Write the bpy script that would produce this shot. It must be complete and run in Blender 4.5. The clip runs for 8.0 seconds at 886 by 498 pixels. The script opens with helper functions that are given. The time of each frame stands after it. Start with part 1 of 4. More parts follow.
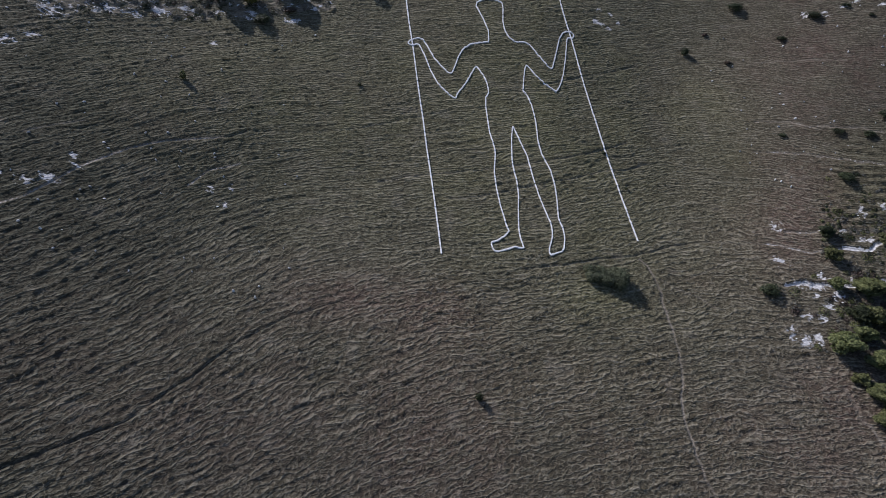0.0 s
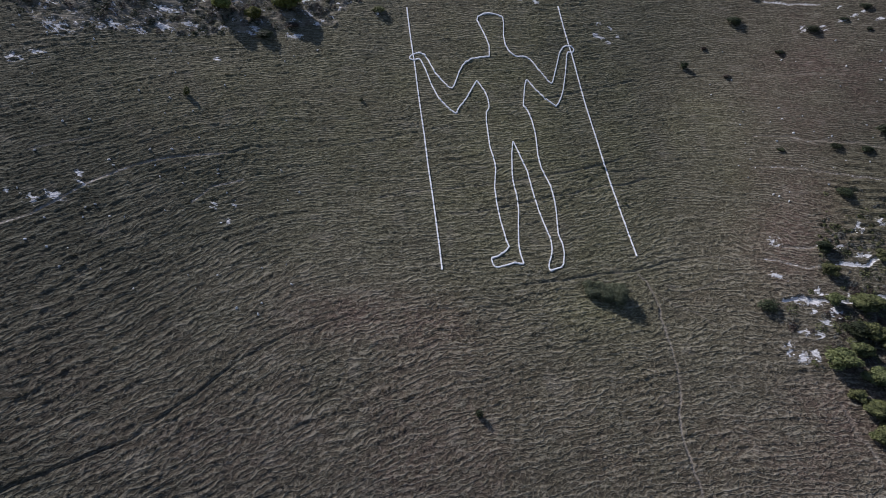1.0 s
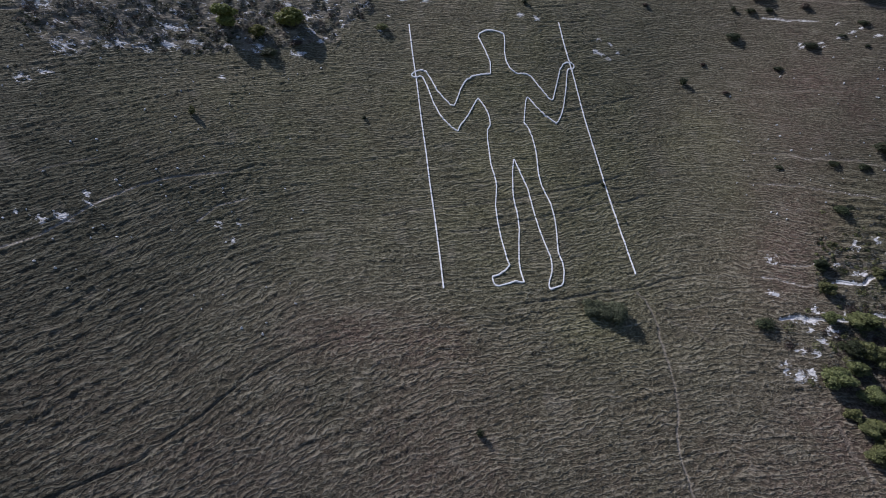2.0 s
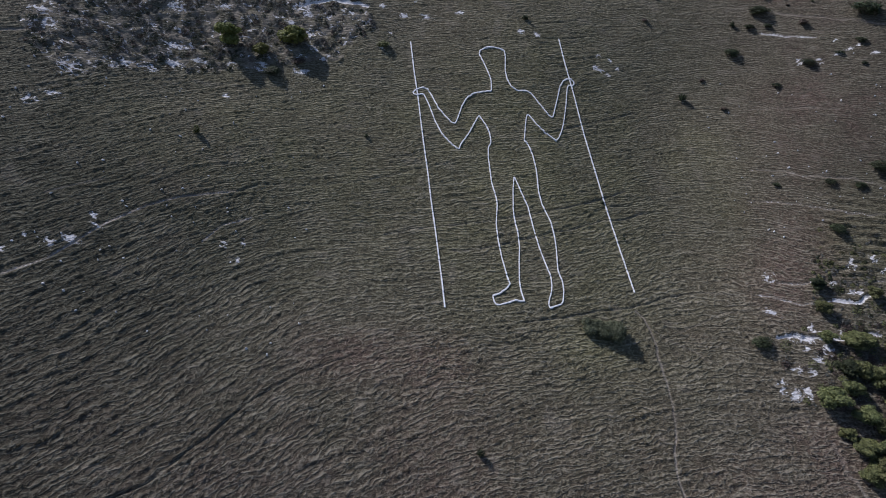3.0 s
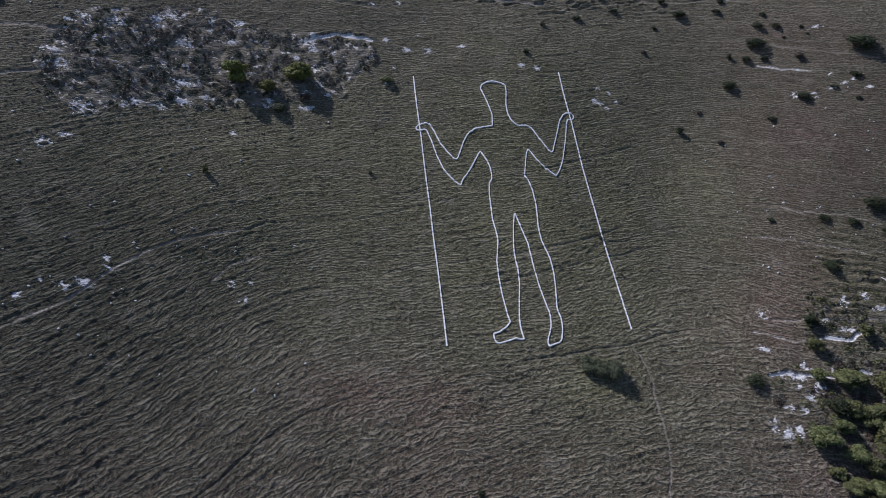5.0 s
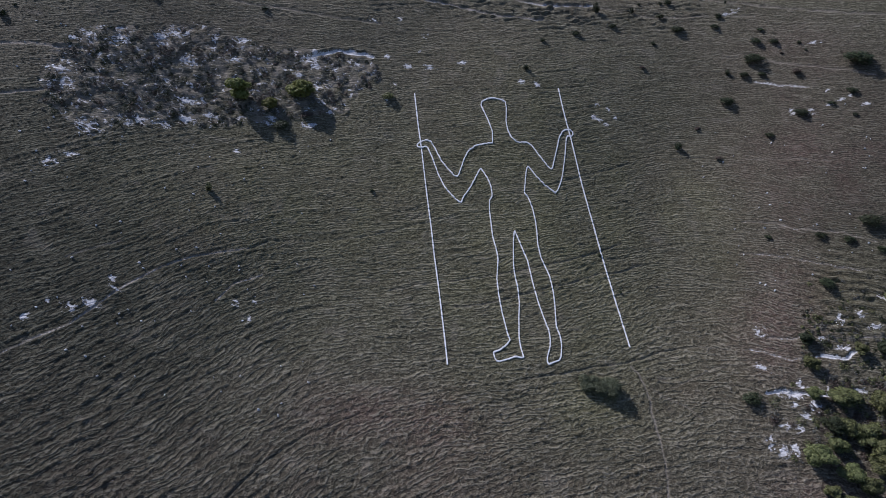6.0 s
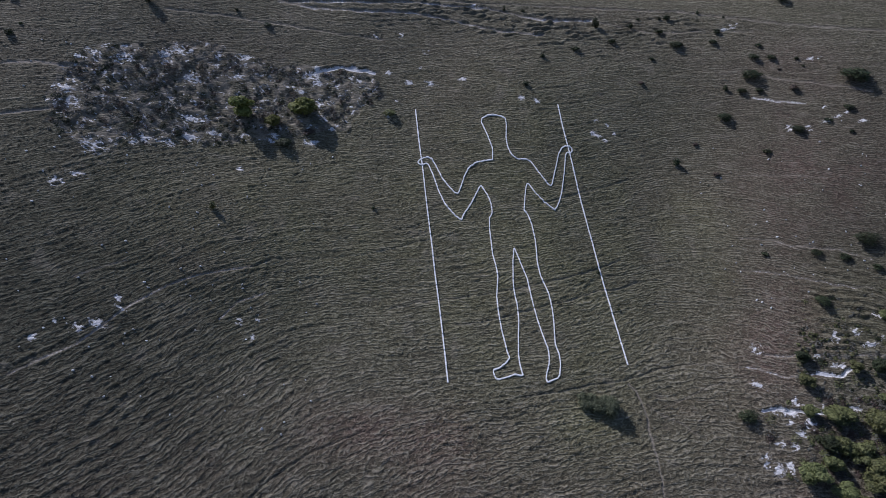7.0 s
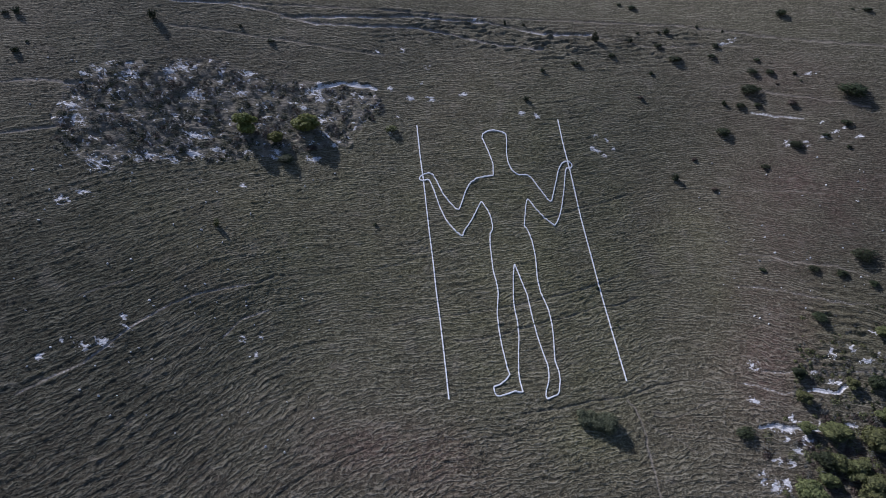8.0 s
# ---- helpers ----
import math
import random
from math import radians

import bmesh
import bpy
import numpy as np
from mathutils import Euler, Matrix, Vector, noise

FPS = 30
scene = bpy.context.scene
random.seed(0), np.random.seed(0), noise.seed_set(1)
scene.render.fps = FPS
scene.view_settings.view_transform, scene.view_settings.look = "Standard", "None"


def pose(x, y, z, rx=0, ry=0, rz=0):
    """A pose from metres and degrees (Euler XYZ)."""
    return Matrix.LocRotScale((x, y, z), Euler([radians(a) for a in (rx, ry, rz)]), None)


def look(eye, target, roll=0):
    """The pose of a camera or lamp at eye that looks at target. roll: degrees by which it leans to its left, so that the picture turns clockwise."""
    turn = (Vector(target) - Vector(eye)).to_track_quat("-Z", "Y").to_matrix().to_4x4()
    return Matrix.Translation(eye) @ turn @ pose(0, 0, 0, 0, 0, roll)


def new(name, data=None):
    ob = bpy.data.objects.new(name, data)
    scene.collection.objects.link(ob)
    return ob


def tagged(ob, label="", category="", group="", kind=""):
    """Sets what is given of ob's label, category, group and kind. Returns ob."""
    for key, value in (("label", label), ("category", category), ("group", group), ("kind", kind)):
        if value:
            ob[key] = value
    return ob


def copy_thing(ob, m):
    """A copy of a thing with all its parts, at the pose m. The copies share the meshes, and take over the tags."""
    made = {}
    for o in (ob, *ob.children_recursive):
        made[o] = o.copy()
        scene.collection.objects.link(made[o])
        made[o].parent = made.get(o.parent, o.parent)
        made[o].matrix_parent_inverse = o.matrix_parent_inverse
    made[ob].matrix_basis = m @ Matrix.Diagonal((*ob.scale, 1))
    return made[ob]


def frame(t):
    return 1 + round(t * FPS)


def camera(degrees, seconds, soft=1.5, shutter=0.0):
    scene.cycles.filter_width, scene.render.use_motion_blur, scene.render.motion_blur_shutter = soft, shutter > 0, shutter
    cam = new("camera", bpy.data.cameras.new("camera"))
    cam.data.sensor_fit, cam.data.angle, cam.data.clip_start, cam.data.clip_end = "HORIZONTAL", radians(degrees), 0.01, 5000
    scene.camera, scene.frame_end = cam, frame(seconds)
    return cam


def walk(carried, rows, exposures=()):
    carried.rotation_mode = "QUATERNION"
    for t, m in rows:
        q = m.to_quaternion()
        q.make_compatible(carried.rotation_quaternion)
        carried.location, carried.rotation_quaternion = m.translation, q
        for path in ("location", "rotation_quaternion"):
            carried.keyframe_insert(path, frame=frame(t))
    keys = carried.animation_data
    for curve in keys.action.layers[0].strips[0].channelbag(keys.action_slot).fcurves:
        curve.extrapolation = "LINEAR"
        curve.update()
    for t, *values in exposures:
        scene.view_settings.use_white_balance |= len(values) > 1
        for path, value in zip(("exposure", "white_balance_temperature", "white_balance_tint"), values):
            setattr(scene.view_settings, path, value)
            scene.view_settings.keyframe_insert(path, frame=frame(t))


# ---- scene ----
cam = camera(70.96, 8.0, 0.7)
walk(cam, [
    (0.0, look((-18.081, -94.879, 54.833), (-16.750, -7.744, 5.786), 0.16)),
    (0.5, look((-17.960, -94.739, 56.139), (-16.774, -7.547, 7.190), 0.12)),
    (1.0, look((-17.935, -94.630, 57.674), (-16.857, -7.400, 8.788), 0.11)),
    (1.5, look((-17.946, -94.535, 59.503), (-16.988, -7.290, 10.643), 0.12)),
    (3.0, look((-17.986, -93.986, 65.472), (-17.325, -6.808, 16.486), 0.05)),
    (3.5, look((-17.974, -93.745, 67.562), (-17.412, -6.594, 18.526), 0.02)),
    (4.0, look((-17.984, -93.507, 69.669), (-17.503, -6.388, 20.577), -0.01)),
    (4.5, look((-17.997, -93.267, 71.761), (-17.590, -6.169, 22.631), -0.04)),
    (6.0, look((-17.941, -92.560, 78.011), (-17.759, -5.531, 28.758), -0.07)),
    (6.5, look((-17.916, -92.330, 80.128), (-17.802, -5.325, 30.833), -0.07)),
    (7.0, look((-17.877, -92.141, 82.253), (-17.829, -5.153, 32.926), -0.08)),
    (7.5, look((-17.888, -91.942, 84.296), (-17.904, -4.946, 34.985), -0.10)),
    (8.0, look((-17.891, -91.706, 86.200), (-17.999, -4.725, 36.862), -0.13)),
], [(0.0, 0.28, 5730, 20), (8.0, 0.27, 5450, 23)])

# ---- world and sun ----
SUN_UP, SUN_TURN = 43.5, -50.0   # degrees above the horizon; degrees from +y towards +x
sun = new("sun", bpy.data.lights.new("sun", "SUN"))
sun.data.energy, sun.data.angle, sun.data.color = 4.2, radians(0.5), (1.0, 0.93, 0.82)
sd = Vector((math.sin(radians(SUN_TURN)) * math.cos(radians(SUN_UP)), math.cos(radians(SUN_TURN)) * math.cos(radians(SUN_UP)), math.sin(radians(SUN_UP))))
sun.matrix_world = look(sd * 300, (0, 0, 0))
world = bpy.data.worlds.new("sky")
scene.world = world
world.use_nodes = True
wn = world.node_tree
sky = wn.nodes.new("ShaderNodeTexSky")
sky.sky_type, sky.sun_disc = "NISHITA", False
sky.sun_elevation, sky.sun_rotation = radians(SUN_UP), radians(SUN_TURN)
wn.links.new(sky.outputs[0], wn.nodes["Background"].inputs["Color"])
wn.nodes["Background"].inputs["Strength"].default_value = 0.072


# ---- lie of the land ----
TERMS = [
    (0, 0, 0.18), (0, 1, 48.3), (0, 2, 4.12), (0, 3, -0.71), (1, 0, -11.85),
    (1, 1, 5.83), (1, 2, -4.34), (2, 0, 15.1), (2, 1, -0.39), (3, 0, 3.76),
]
SWELLS = [
    (46, 56, 16, -4.56), (-50, 8, 16, -4.41), (-74, 44, 16, -3.41), (34, 20, 16, -3.99), (-38, 92, 16, 2.72),
    (-26, -4, 16, -1.15), (-2, 68, 16, 3.33), (70, -4, 16, -1.35), (-62, -40, 16, 1.21),
]


def soft_min(a, b, k):
    h = np.maximum(k - np.abs(a - b), 0) / k
    return np.minimum(a, b) - h * h * k / 4


def soft_max(a, b, k):
    return -soft_min(-a, -b, k)


def hill(x, y):
    """Height of the smooth hillside, for arrays."""
    x, y = np.asarray(x, float), np.asarray(y, float)
    u = soft_min(soft_max(x, -125.0, 30.0), 97.0, 20.0)
    v = soft_min(soft_max(y, -50.0, 20.0), 112.0, 20.0)
    z = 0
    for i, j, k in TERMS:
        z = z + k * (u / 100) ** i * (v / 100) ** j
    for a, b, s, k in SWELLS:
        z = z + k * np.exp(-((u - a) ** 2 + (v - b) ** 2) / (2 * s * s))
    up, down = np.maximum(y - v, 0), np.maximum(v - y, 0)
    return z + 15.0 * (1 - np.exp(-up / 60)) - 18.9 * (1 - np.exp(-down / 45))


def lattice(ix, iy, seed):
    h = (ix.astype(np.int64) * 374761393 + iy.astype(np.int64) * 668265263 + seed * 974711) & 0xFFFFFFFF
    h = ((h ^ (h >> 13)) * 1274126177) & 0xFFFFFFFF
    return ((h ^ (h >> 16)) & 0xFFFF) / 32767.5 - 1.0


def vnoise(x, y, seed=0):
    """Smooth value noise between -1 and 1, for arrays."""
    ix, iy = np.floor(x), np.floor(y)
    fx, fy = x - ix, y - iy
    fx, fy = fx * fx * (3 - 2 * fx), fy * fy * (3 - 2 * fy)
    a, b = lattice(ix, iy, seed), lattice(ix + 1, iy, seed)
    c, d = lattice(ix, iy + 1, seed), lattice(ix + 1, iy + 1, seed)
    return (a + (b - a) * fx) * (1 - fy) + (c + (d - c) * fx) * fy


def gnoise(x, y, seed=0):
    """Smooth gradient noise, about -0.9 to 0.9, for arrays."""
    ix, iy = np.floor(x), np.floor(y)
    fx, fy = x - ix, y - iy
    total = 0
    for a in (0, 1):
        for b in (0, 1):
            turn = math.pi * lattice(ix + a, iy + b, seed)
            wx, wy = np.abs(fx - 1 + a), np.abs(fy - 1 + b)
            wx, wy = wx ** 3 * (wx * (6 * wx - 15) + 10), wy ** 3 * (wy * (6 * wy - 15) + 10)
            total = total + wx * wy * (np.cos(turn) * (fx - a) + np.sin(turn) * (fy - b))
    return 1.3 * total


def line_distance(x, y, pts):
    """Distance to a polyline, and which side (positive: uphill of it)."""
    best, side = np.full(np.shape(x), 1e9), np.zeros(np.shape(x))
    for (ax, ay), (bx, by) in zip(pts, pts[1:]):
        dx, dy = bx - ax, by - ay
        l2 = dx * dx + dy * dy
        t = np.clip(((x - ax) * dx + (y - ay) * dy) / l2, 0, 1)
        d = np.hypot(x - ax - t * dx, y - ay - t * dy)
        s = np.sign(dx * (y - ay) - dy * (x - ax)) * (1 if dx >= 0 else -1)
        side = np.where(d < best, s, side)
        best = np.minimum(best, d)
    return best, side


FOOTPATH = [
    (19.19, 2.04), (20.24, 0.73), (20.72, -1.57), (21.24, -4.35), (21.29, -6.53), (21.41, -9.15),
    (21.66, -11.16), (21.7, -13.59), (21.64, -15.94), (21.5, -18.22), (20.79, -20.87), (19.93, -23.44),
    (19.79, -25.64), (20.08, -27.45), (20.31, -29.75), (20.53, -31.97), (20.76, -33.78), (21.52, -35.94),
]
FOOTPATH_SPUR = [
    (21.8, -2.15), (23.05, -2.85), (24.55, -4.09), (26.82, -4.96), (28.56, -5.87), (29.86, -7.13),
    (31.91, -7.82),
]
SPUR_EAST = [
    (25.03, -2.34), (27.93, -1.19), (32.17, 0.85), (34.03, 1.76), (35.84, 2.52), (38.2, 2.72),
]
CROSS_TRACK = [
    (-2.29, -2.42), (4.37, -1.14), (8.11, 0.05), (11.36, 1.01), (14.61, 1.67), (17.92, 2.48),
    (21.36, 3.56), (23.8, 4.76), (26.24, 5.82), (29.05, 6.22), (31.92, 6.78), (34.21, 7.24),
]
TERRACE_PATH_WEST = [
    (33.35, 7.26), (37.25, 6.74), (41.68, 6.29), (43.81, 5.89),
]
TERRACE_PATH = [
    (43.81, 5.89), (46.39, 5.21), (48.82, 4.19), (51.3, 3.41), (53.47, 3.33), (56.76, 3.36),
]
GROOVE = [
    (-70.21, -45.44), (-67.61, -43.29), (-62.77, -40.02), (-57.31, -36.14), (-54.16, -31.81), (-50.89, -27.97),
    (-48.16, -23.69), (-45.01, -19.97), (-41.53, -16.53), (-35.64, -12.6), (-31.82, -10.66),
]
SHEEP_TRACK_1 = [
    (-89, -13.65), (-85.51, -10.06), (-81.69, -6.59), (-79.15, -2.54), (-76.89, 1.65), (-74.6, 4.88),
    (-71.04, 9.36), (-66.92, 12.89), (-61.37, 16.18), (-57.38, 18.01),
]
SHEEP_TRACK_2 = [
    (-57.38, 18.01), (-53.36, 20.76), (-44.29, 21.98), (-34.98, 23.64), (-27.89, 25.64), (-23.68, 27.28),
    (-14.44, 30.34),
]
SHEEP_TRACK_3 = [
    (-113.23, 35.91), (-105.08, 40.03), (-100.49, 42.63),
]
SHEEP_TRACK_4 = [
    (-118.94, 49.16), (-109.76, 52.52), (-105.23, 53), (-99.94, 54.87),
]
SHEEP_TRACK_5 = [
    (-86.33, 5.51), (-82.52, 8.91), (-78.75, 11.93),
]
SHEEP_TRACK_6 = [
    (-61.29, 5.49), (-58.67, 10.24), (-53.96, 13.47),
]
SHEEP_TRACK_7 = [
    (-28.51, 13.05), (-22.81, 14.45), (-18.19, 15.3), (-8.77, 17.25), (-2.73, 18.88), (4.16, 21.3),
    (8.68, 23.05), (15.37, 25.79), (22.41, 29.36),
]
SHEEP_TRACK_8 = [
    (-15.92, 10.28), (-9.03, 11.57), (-5.52, 12.57), (4.23, 16.35), (9.27, 18.12), (15.95, 21.46),
    (21.23, 22.8), (25.47, 24.98),
]
SHEEP_TRACK_9 = [
    (5.4, 39.88), (10.99, 42.18), (16.77, 44.67), (22.75, 47.4), (28.2, 50.14),
]
BANK_PATH_1 = [
    (50.91, 34.15), (54.11, 33.65), (57.3, 32.5), (60.19, 30.69), (64.24, 29.07), (69.32, 27.42),
    (72.14, 25.97), (75.54, 24.17),
]
BANK_PATH_2 = [
    (48.49, 26.91), (53.88, 25.57), (56.97, 24.56), (60.82, 22.62), (64.65, 20.9), (68.49, 19.39),
    (73.09, 18.11),
]
BANK_PATH_3 = [
    (48.1, 7.99), (51.08, 7.53), (53.25, 7.4), (55.04, 7.76), (57.58, 7.12), (59.65, 6.78),
    (62.76, 6.31), (66.94, 5.92), (70.89, 5.61),
]
BANK_PATH_4 = [
    (56.88, 51.33), (66.02, 47.85), (73.61, 44.69),
]
WOOD_EDGE_PATH = [
    (46.77, -20.99), (47.28, -23.12), (47.25, -24.76), (47.83, -25.82), (48.59, -27.19), (49.41, -28.92),
]
TOP_RUT_1 = [
    (-90.9, 85.27), (-77.28, 89.32), (-66.87, 89.8), (-52.82, 87.75), (-40.57, 88.91), (-25.04, 92.78),
    (-15.4, 93.16), (-2.44, 92.05), (10.7, 92.65),
]
TOP_RUT_2 = [
    (-88.94, 77.23), (-75.47, 80.07), (-57.57, 80.89), (-45.96, 80.27), (-33.91, 80.74),
]
TOP_RUT_3 = [
    (-62.1, 88.47), (-50.05, 90.62), (-36.64, 93.25), (-25.15, 97.53), (-5.26, 101.59), (11.42, 99.56),
    (26.04, 100.49),
]
FIELD_EDGE = [
    (-77.4, 89.9), (-59.24, 93.23), (-44.2, 94.97), (-31.62, 97.53), (-15.31, 101.82), (1.73, 105.09),
    (19.05, 106.53), (26.93, 106.22), (36.1, 105.76), (52.49, 103.41), (67.33, 97.76), (81.01, 91.49),
    (94.34, 86.51), (103.54, 84.08),
]
FIELD_PATH = [
    (26.04, 100.49), (42.45, 95.39), (60, 94.26), (70.33, 91.73),
]
BANK_PATH_5 = [
    (64.32, 70.94), (66.55, 70.08), (71.32, 67.96), (75.93, 65.81),
]
BANK_PATH_6 = [
    (67.7, 77.17), (77.67, 72.21), (87.3, 67.82), (91.86, 65.36),
]

# x, y, width, height, kind of leaf
BUSHES_A = [
    (-125.5, 69.4, 1.7, 1.2, "d"), (-122.7, 69.7, 1.9, 2.4, "d"), (-93.2, 77.9, 2.3, 3.1, "d"), (-72.3, 82.3, 1.2, 1.1, "d"), (-64, 79.5, 2.1, 1.1, "d"),
    (-118.6, 58.2, 2.1, 1.9, "d"), (-117.3, 61.8, 0.8, 0.8, "d"), (-31.1, 58.7, 2.8, 1.8, "g"), (0.3, 101.5, 0.8, 2, "d"), (5.8, 102.1, 1, 1.1, "d"),
    (9.7, 83.2, 1.6, 1.3, "d"), (3.9, 71.3, 1.5, 1.4, "d"), (19.6, 88.1, 2.3, 1.3, "d"), (37, 115.1, 1.4, 1, "d"), (40.5, 113, 2.8, 1.4, "d"),
    (26.6, 97.4, 2.3, 3.6, "d"), (37, 97.3, 1.3, 2.1, "d"), (39.9, 100.8, 1, 0.9, "d"), (45.8, 100.5, 1.3, 1.2, "d"), (48.1, 100.1, 2, 2.1, "d"),
]
BUSHES_B = [
    (44.8, 95.1, 2, 1.5, "d"), (30.6, 91.8, 2, 1.4, "d"), (48.3, 90, 3.9, 1.9, "d"), (57.3, 101.5, 1, 1.3, "d"), (63.9, 98.2, 0.7, 1.3, "d"),
    (60.5, 93.2, 2.1, 1.6, "d"), (58.6, 89.8, 2.1, 1.4, "d"), (40.9, 85.9, 1.3, 1.1, "d"), (70, 86.4, 1.6, 1, "d"), (67.8, 82.7, 3.1, 1.6, "d"),
    (72.2, 81.4, 2.3, 1.5, "d"), (77.9, 79.6, 1.2, 1.1, "d"), (78.8, 77, 0.9, 0.7, "d"), (65.5, 77, 5.2, 2.6, "d"), (66.4, 72.5, 2.1, 1.2, "d"),
    (62.3, 73.3, 2.3, 1.5, "d"), (58.3, 74.7, 1.4, 1.9, "d"), (72.9, 77.7, 1.1, 0.6, "b"), (74.4, 70.7, 2.4, 1.8, "b"), (81, 101, 3, 2.6, "d"),
]
BUSHES_C = [
    (89.2, 69.9, 7.4, 3.7, "d"), (84.7, 61.7, 2.7, 1.4, "d"), (79.2, 59.6, 1.9, 0.9, "d"), (71.8, 58.9, 3.6, 1.8, "d"), (82.9, 55.2, 1.3, 0.8, "d"),
    (56.3, 66.8, 3.3, 2.4, "d"), (63.4, 55.6, 2, 1, "d"), (36.5, 78.3, 1.6, 1, "b"), (47.7, 61.4, 1.2, 0.9, "b"), (41.6, 56.2, 2, 2.2, "d"),
    (50.7, 52.6, 1.7, 0.9, "b"), (55, 29.4, 1.5, 0.8, "d"), (65.2, 27.5, 2.2, 1.1, "d"), (70.3, 25.3, 2.4, 1.3, "d"), (75.4, 28.1, 5, 2.5, "d"),
    (75.6, 22.1, 2.2, 1.1, "d"), (62.8, 17.1, 3.4, 1.7, "d"), (40.6, -4.2, 3.6, 1.9, "d"), (-33.4, 33.8, 0.8, 0.9, "d"), (16.7, 25.6, 1, 0.7, "d"),
]
BUSHES_D = [
    (20, 17.9, 0.7, 0.6, "d"), (-55.1, 47.1, 4.3, 2.2, "d"), (-49.7, 50.8, 3, 1.6, "b"), (-67.2, 28.4, 1.3, 2.4, "g"), (100.5, 99.1, 1.1, 0.6, "d"),
    (104.3, 97.9, 2.3, 1.1, "d"), (-11.5, -25.3, 1.1, 1.9, "d"),
]
BUSHES = BUSHES_A + BUSHES_B + BUSHES_C + BUSHES_D
TREES_A = [
    (-65.5, 53.2, 6.0, 5.0, "y"), (-58.2, 51.8, 4.2, 2.8, "y"), (-51.5, 55.6, 7.2, 4.4, "y"), (54.1, 1.8, 3.6, 2.4, "g"), (54.9, 6.4, 2.8, 2.3, "d"),
    (64.2, 3.3, 2.5, 2.4, "g"), (52.6, -3.7, 2.8, 2.4, "g"), (57.7, -5.1, 5.7, 2.8, "g"), (56.1, -10.4, 3.6, 3.6, "g"), (59.9, -10.6, 3.6, 2.2, "g"),
    (64.2, -7.7, 4.7, 4.5, "g"), (68.3, 2.7, 2.9, 3.2, "d"), (73.3, 12, 3.1, 2.3, "g"), (49, -14.7, 5, 3.9, "g"), (49.6, -20, 2.6, 1.9, "g"),
    (53.6, -17.7, 4.2, 3.1, "g"), (51.8, -22.5, 4.8, 2.5, "g"), (50.9, -26.4, 3.6, 2.6, "g"), (54.1, -9.6, 4, 2.9, "d"), (58.5, -11.8, 4.3, 3.9, "g"),
]
TREES_B = [
    (55.7, -20, 3.4, 4, "g"), (56.2, -23.8, 5.5, 4, "g"), (61.5, -14.5, 5.8, 4.3, "g"), (65, -7.1, 6, 4.4, "g"), (52.8, -26, 5.2, 3.8, "g"),
]
TREES = TREES_A + TREES_B
# x, y, width, depth
CHALKS_A = [
    (-87, 39.7, 2.3, 1.9), (-84.3, 41.6, 3.3, 2.2), (-80.3, 42.4, 3.4, 1.9), (-75.8, 45.1, 4, 2.3), (-71.9, 47.5, 1.9, 2),
    (-76.9, 50, 5.1, 1.5), (-93, 35.2, 3.9, 4.6), (-96.3, 24.1, 2.8, 2.3), (-93, 27.2, 3.1, 1.2), (-102.2, 47, 6.2, 1.6),
    (-100.4, 44.2, 3.8, 2.9), (-93.8, 60.1, 3.6, 3.4), (-102.7, 56.4, 3.2, 1.3), (-99.9, 58.7, 2.4, 1.7), (-85.9, 64.4, 2.8, 3.2),
    (-83.9, 66, 2.5, 1.8), (-74.2, 67.8, 1.1, 3.2), (-74, 65.1, 1.1, 2.1), (-67.8, 68.8, 4.3, 1.8), (-68.2, 63.3, 3.4, 1.4),
    (-79, 59.8, 3.1, 3.1), (-80.6, 67.4, 1.1, 1.4),
]
CHALKS_B = [
    (-64.3, 48.2, 1.6, 1.5), (-57.8, 49, 2.4, 2), (-49, 48.5, 3.5, 1.7), (-48.5, 59.7, 2.3, 1.8), (-47.9, 58.5, 1.7, 1.4),
    (-46.4, 55.3, 1.4, 1.4), (-44.8, 52.7, 1.9, 1), (-52.7, 61.5, 2, 1.1), (-40.6, 60, 1.1, 1.1), (-31.3, 58.6, 1.7, 1.8),
    (-29.7, 62.9, 0.9, 1.4), (-51.2, 66.6, 4.3, 2.5), (-50, 68.8, 1.5, 1.5), (-38.9, 66, 1.2, 0.9), (-44.6, 64.8, 1.4, 0.9),
    (-29.1, 83.3, 1.2, 1.5), (-36.2, 81.3, 1.8, 1), (-23.9, 73.6, 0.9, 1.1), (-22.1, 79.1, 1.5, 1.7), (-26.5, 68.6, 1.8, 1.5),
    (-21.3, 68.9, 2.7, 1.5), (-12.6, 71, 2.4, 1.3),
]
CHALKS_C = [
    (2.5, 66.6, 1.5, 1.5), (6.5, 66.8, 1.2, 2.2), (-31.9, 70.7, 1.2, 1.5), (-8.6, 102, 2.3, 1.3), (-82.5, -3.6, 2.2, 1.5),
    (-79.5, -1.9, 2.3, 1.5), (-77.3, 1.9, 1.7, 1.1), (-78.2, 3.6, 1.1, 1.6), (70.4, 60.2, 1.6, 1.7), (74.3, 59, 1.4, 1.7),
    (78.7, 59.5, 2, 1.1), (81.6, 60.3, 1.8, 0.8), (83.8, 60.9, 1, 0.8), (86.6, 57.6, 2.1, 0.8), (79.5, 63.7, 1, 1.1),
    (22, 64.7, 1.2, 1.1), (20.7, 61, 1.5, 1.5), (24.8, 64.2, 0.9, 1), (26.3, 62.3, 1.1, 1.2), (23.7, 59.8, 1.2, 1),
    (21.9, 60.6, 1.8, 0.9),
]
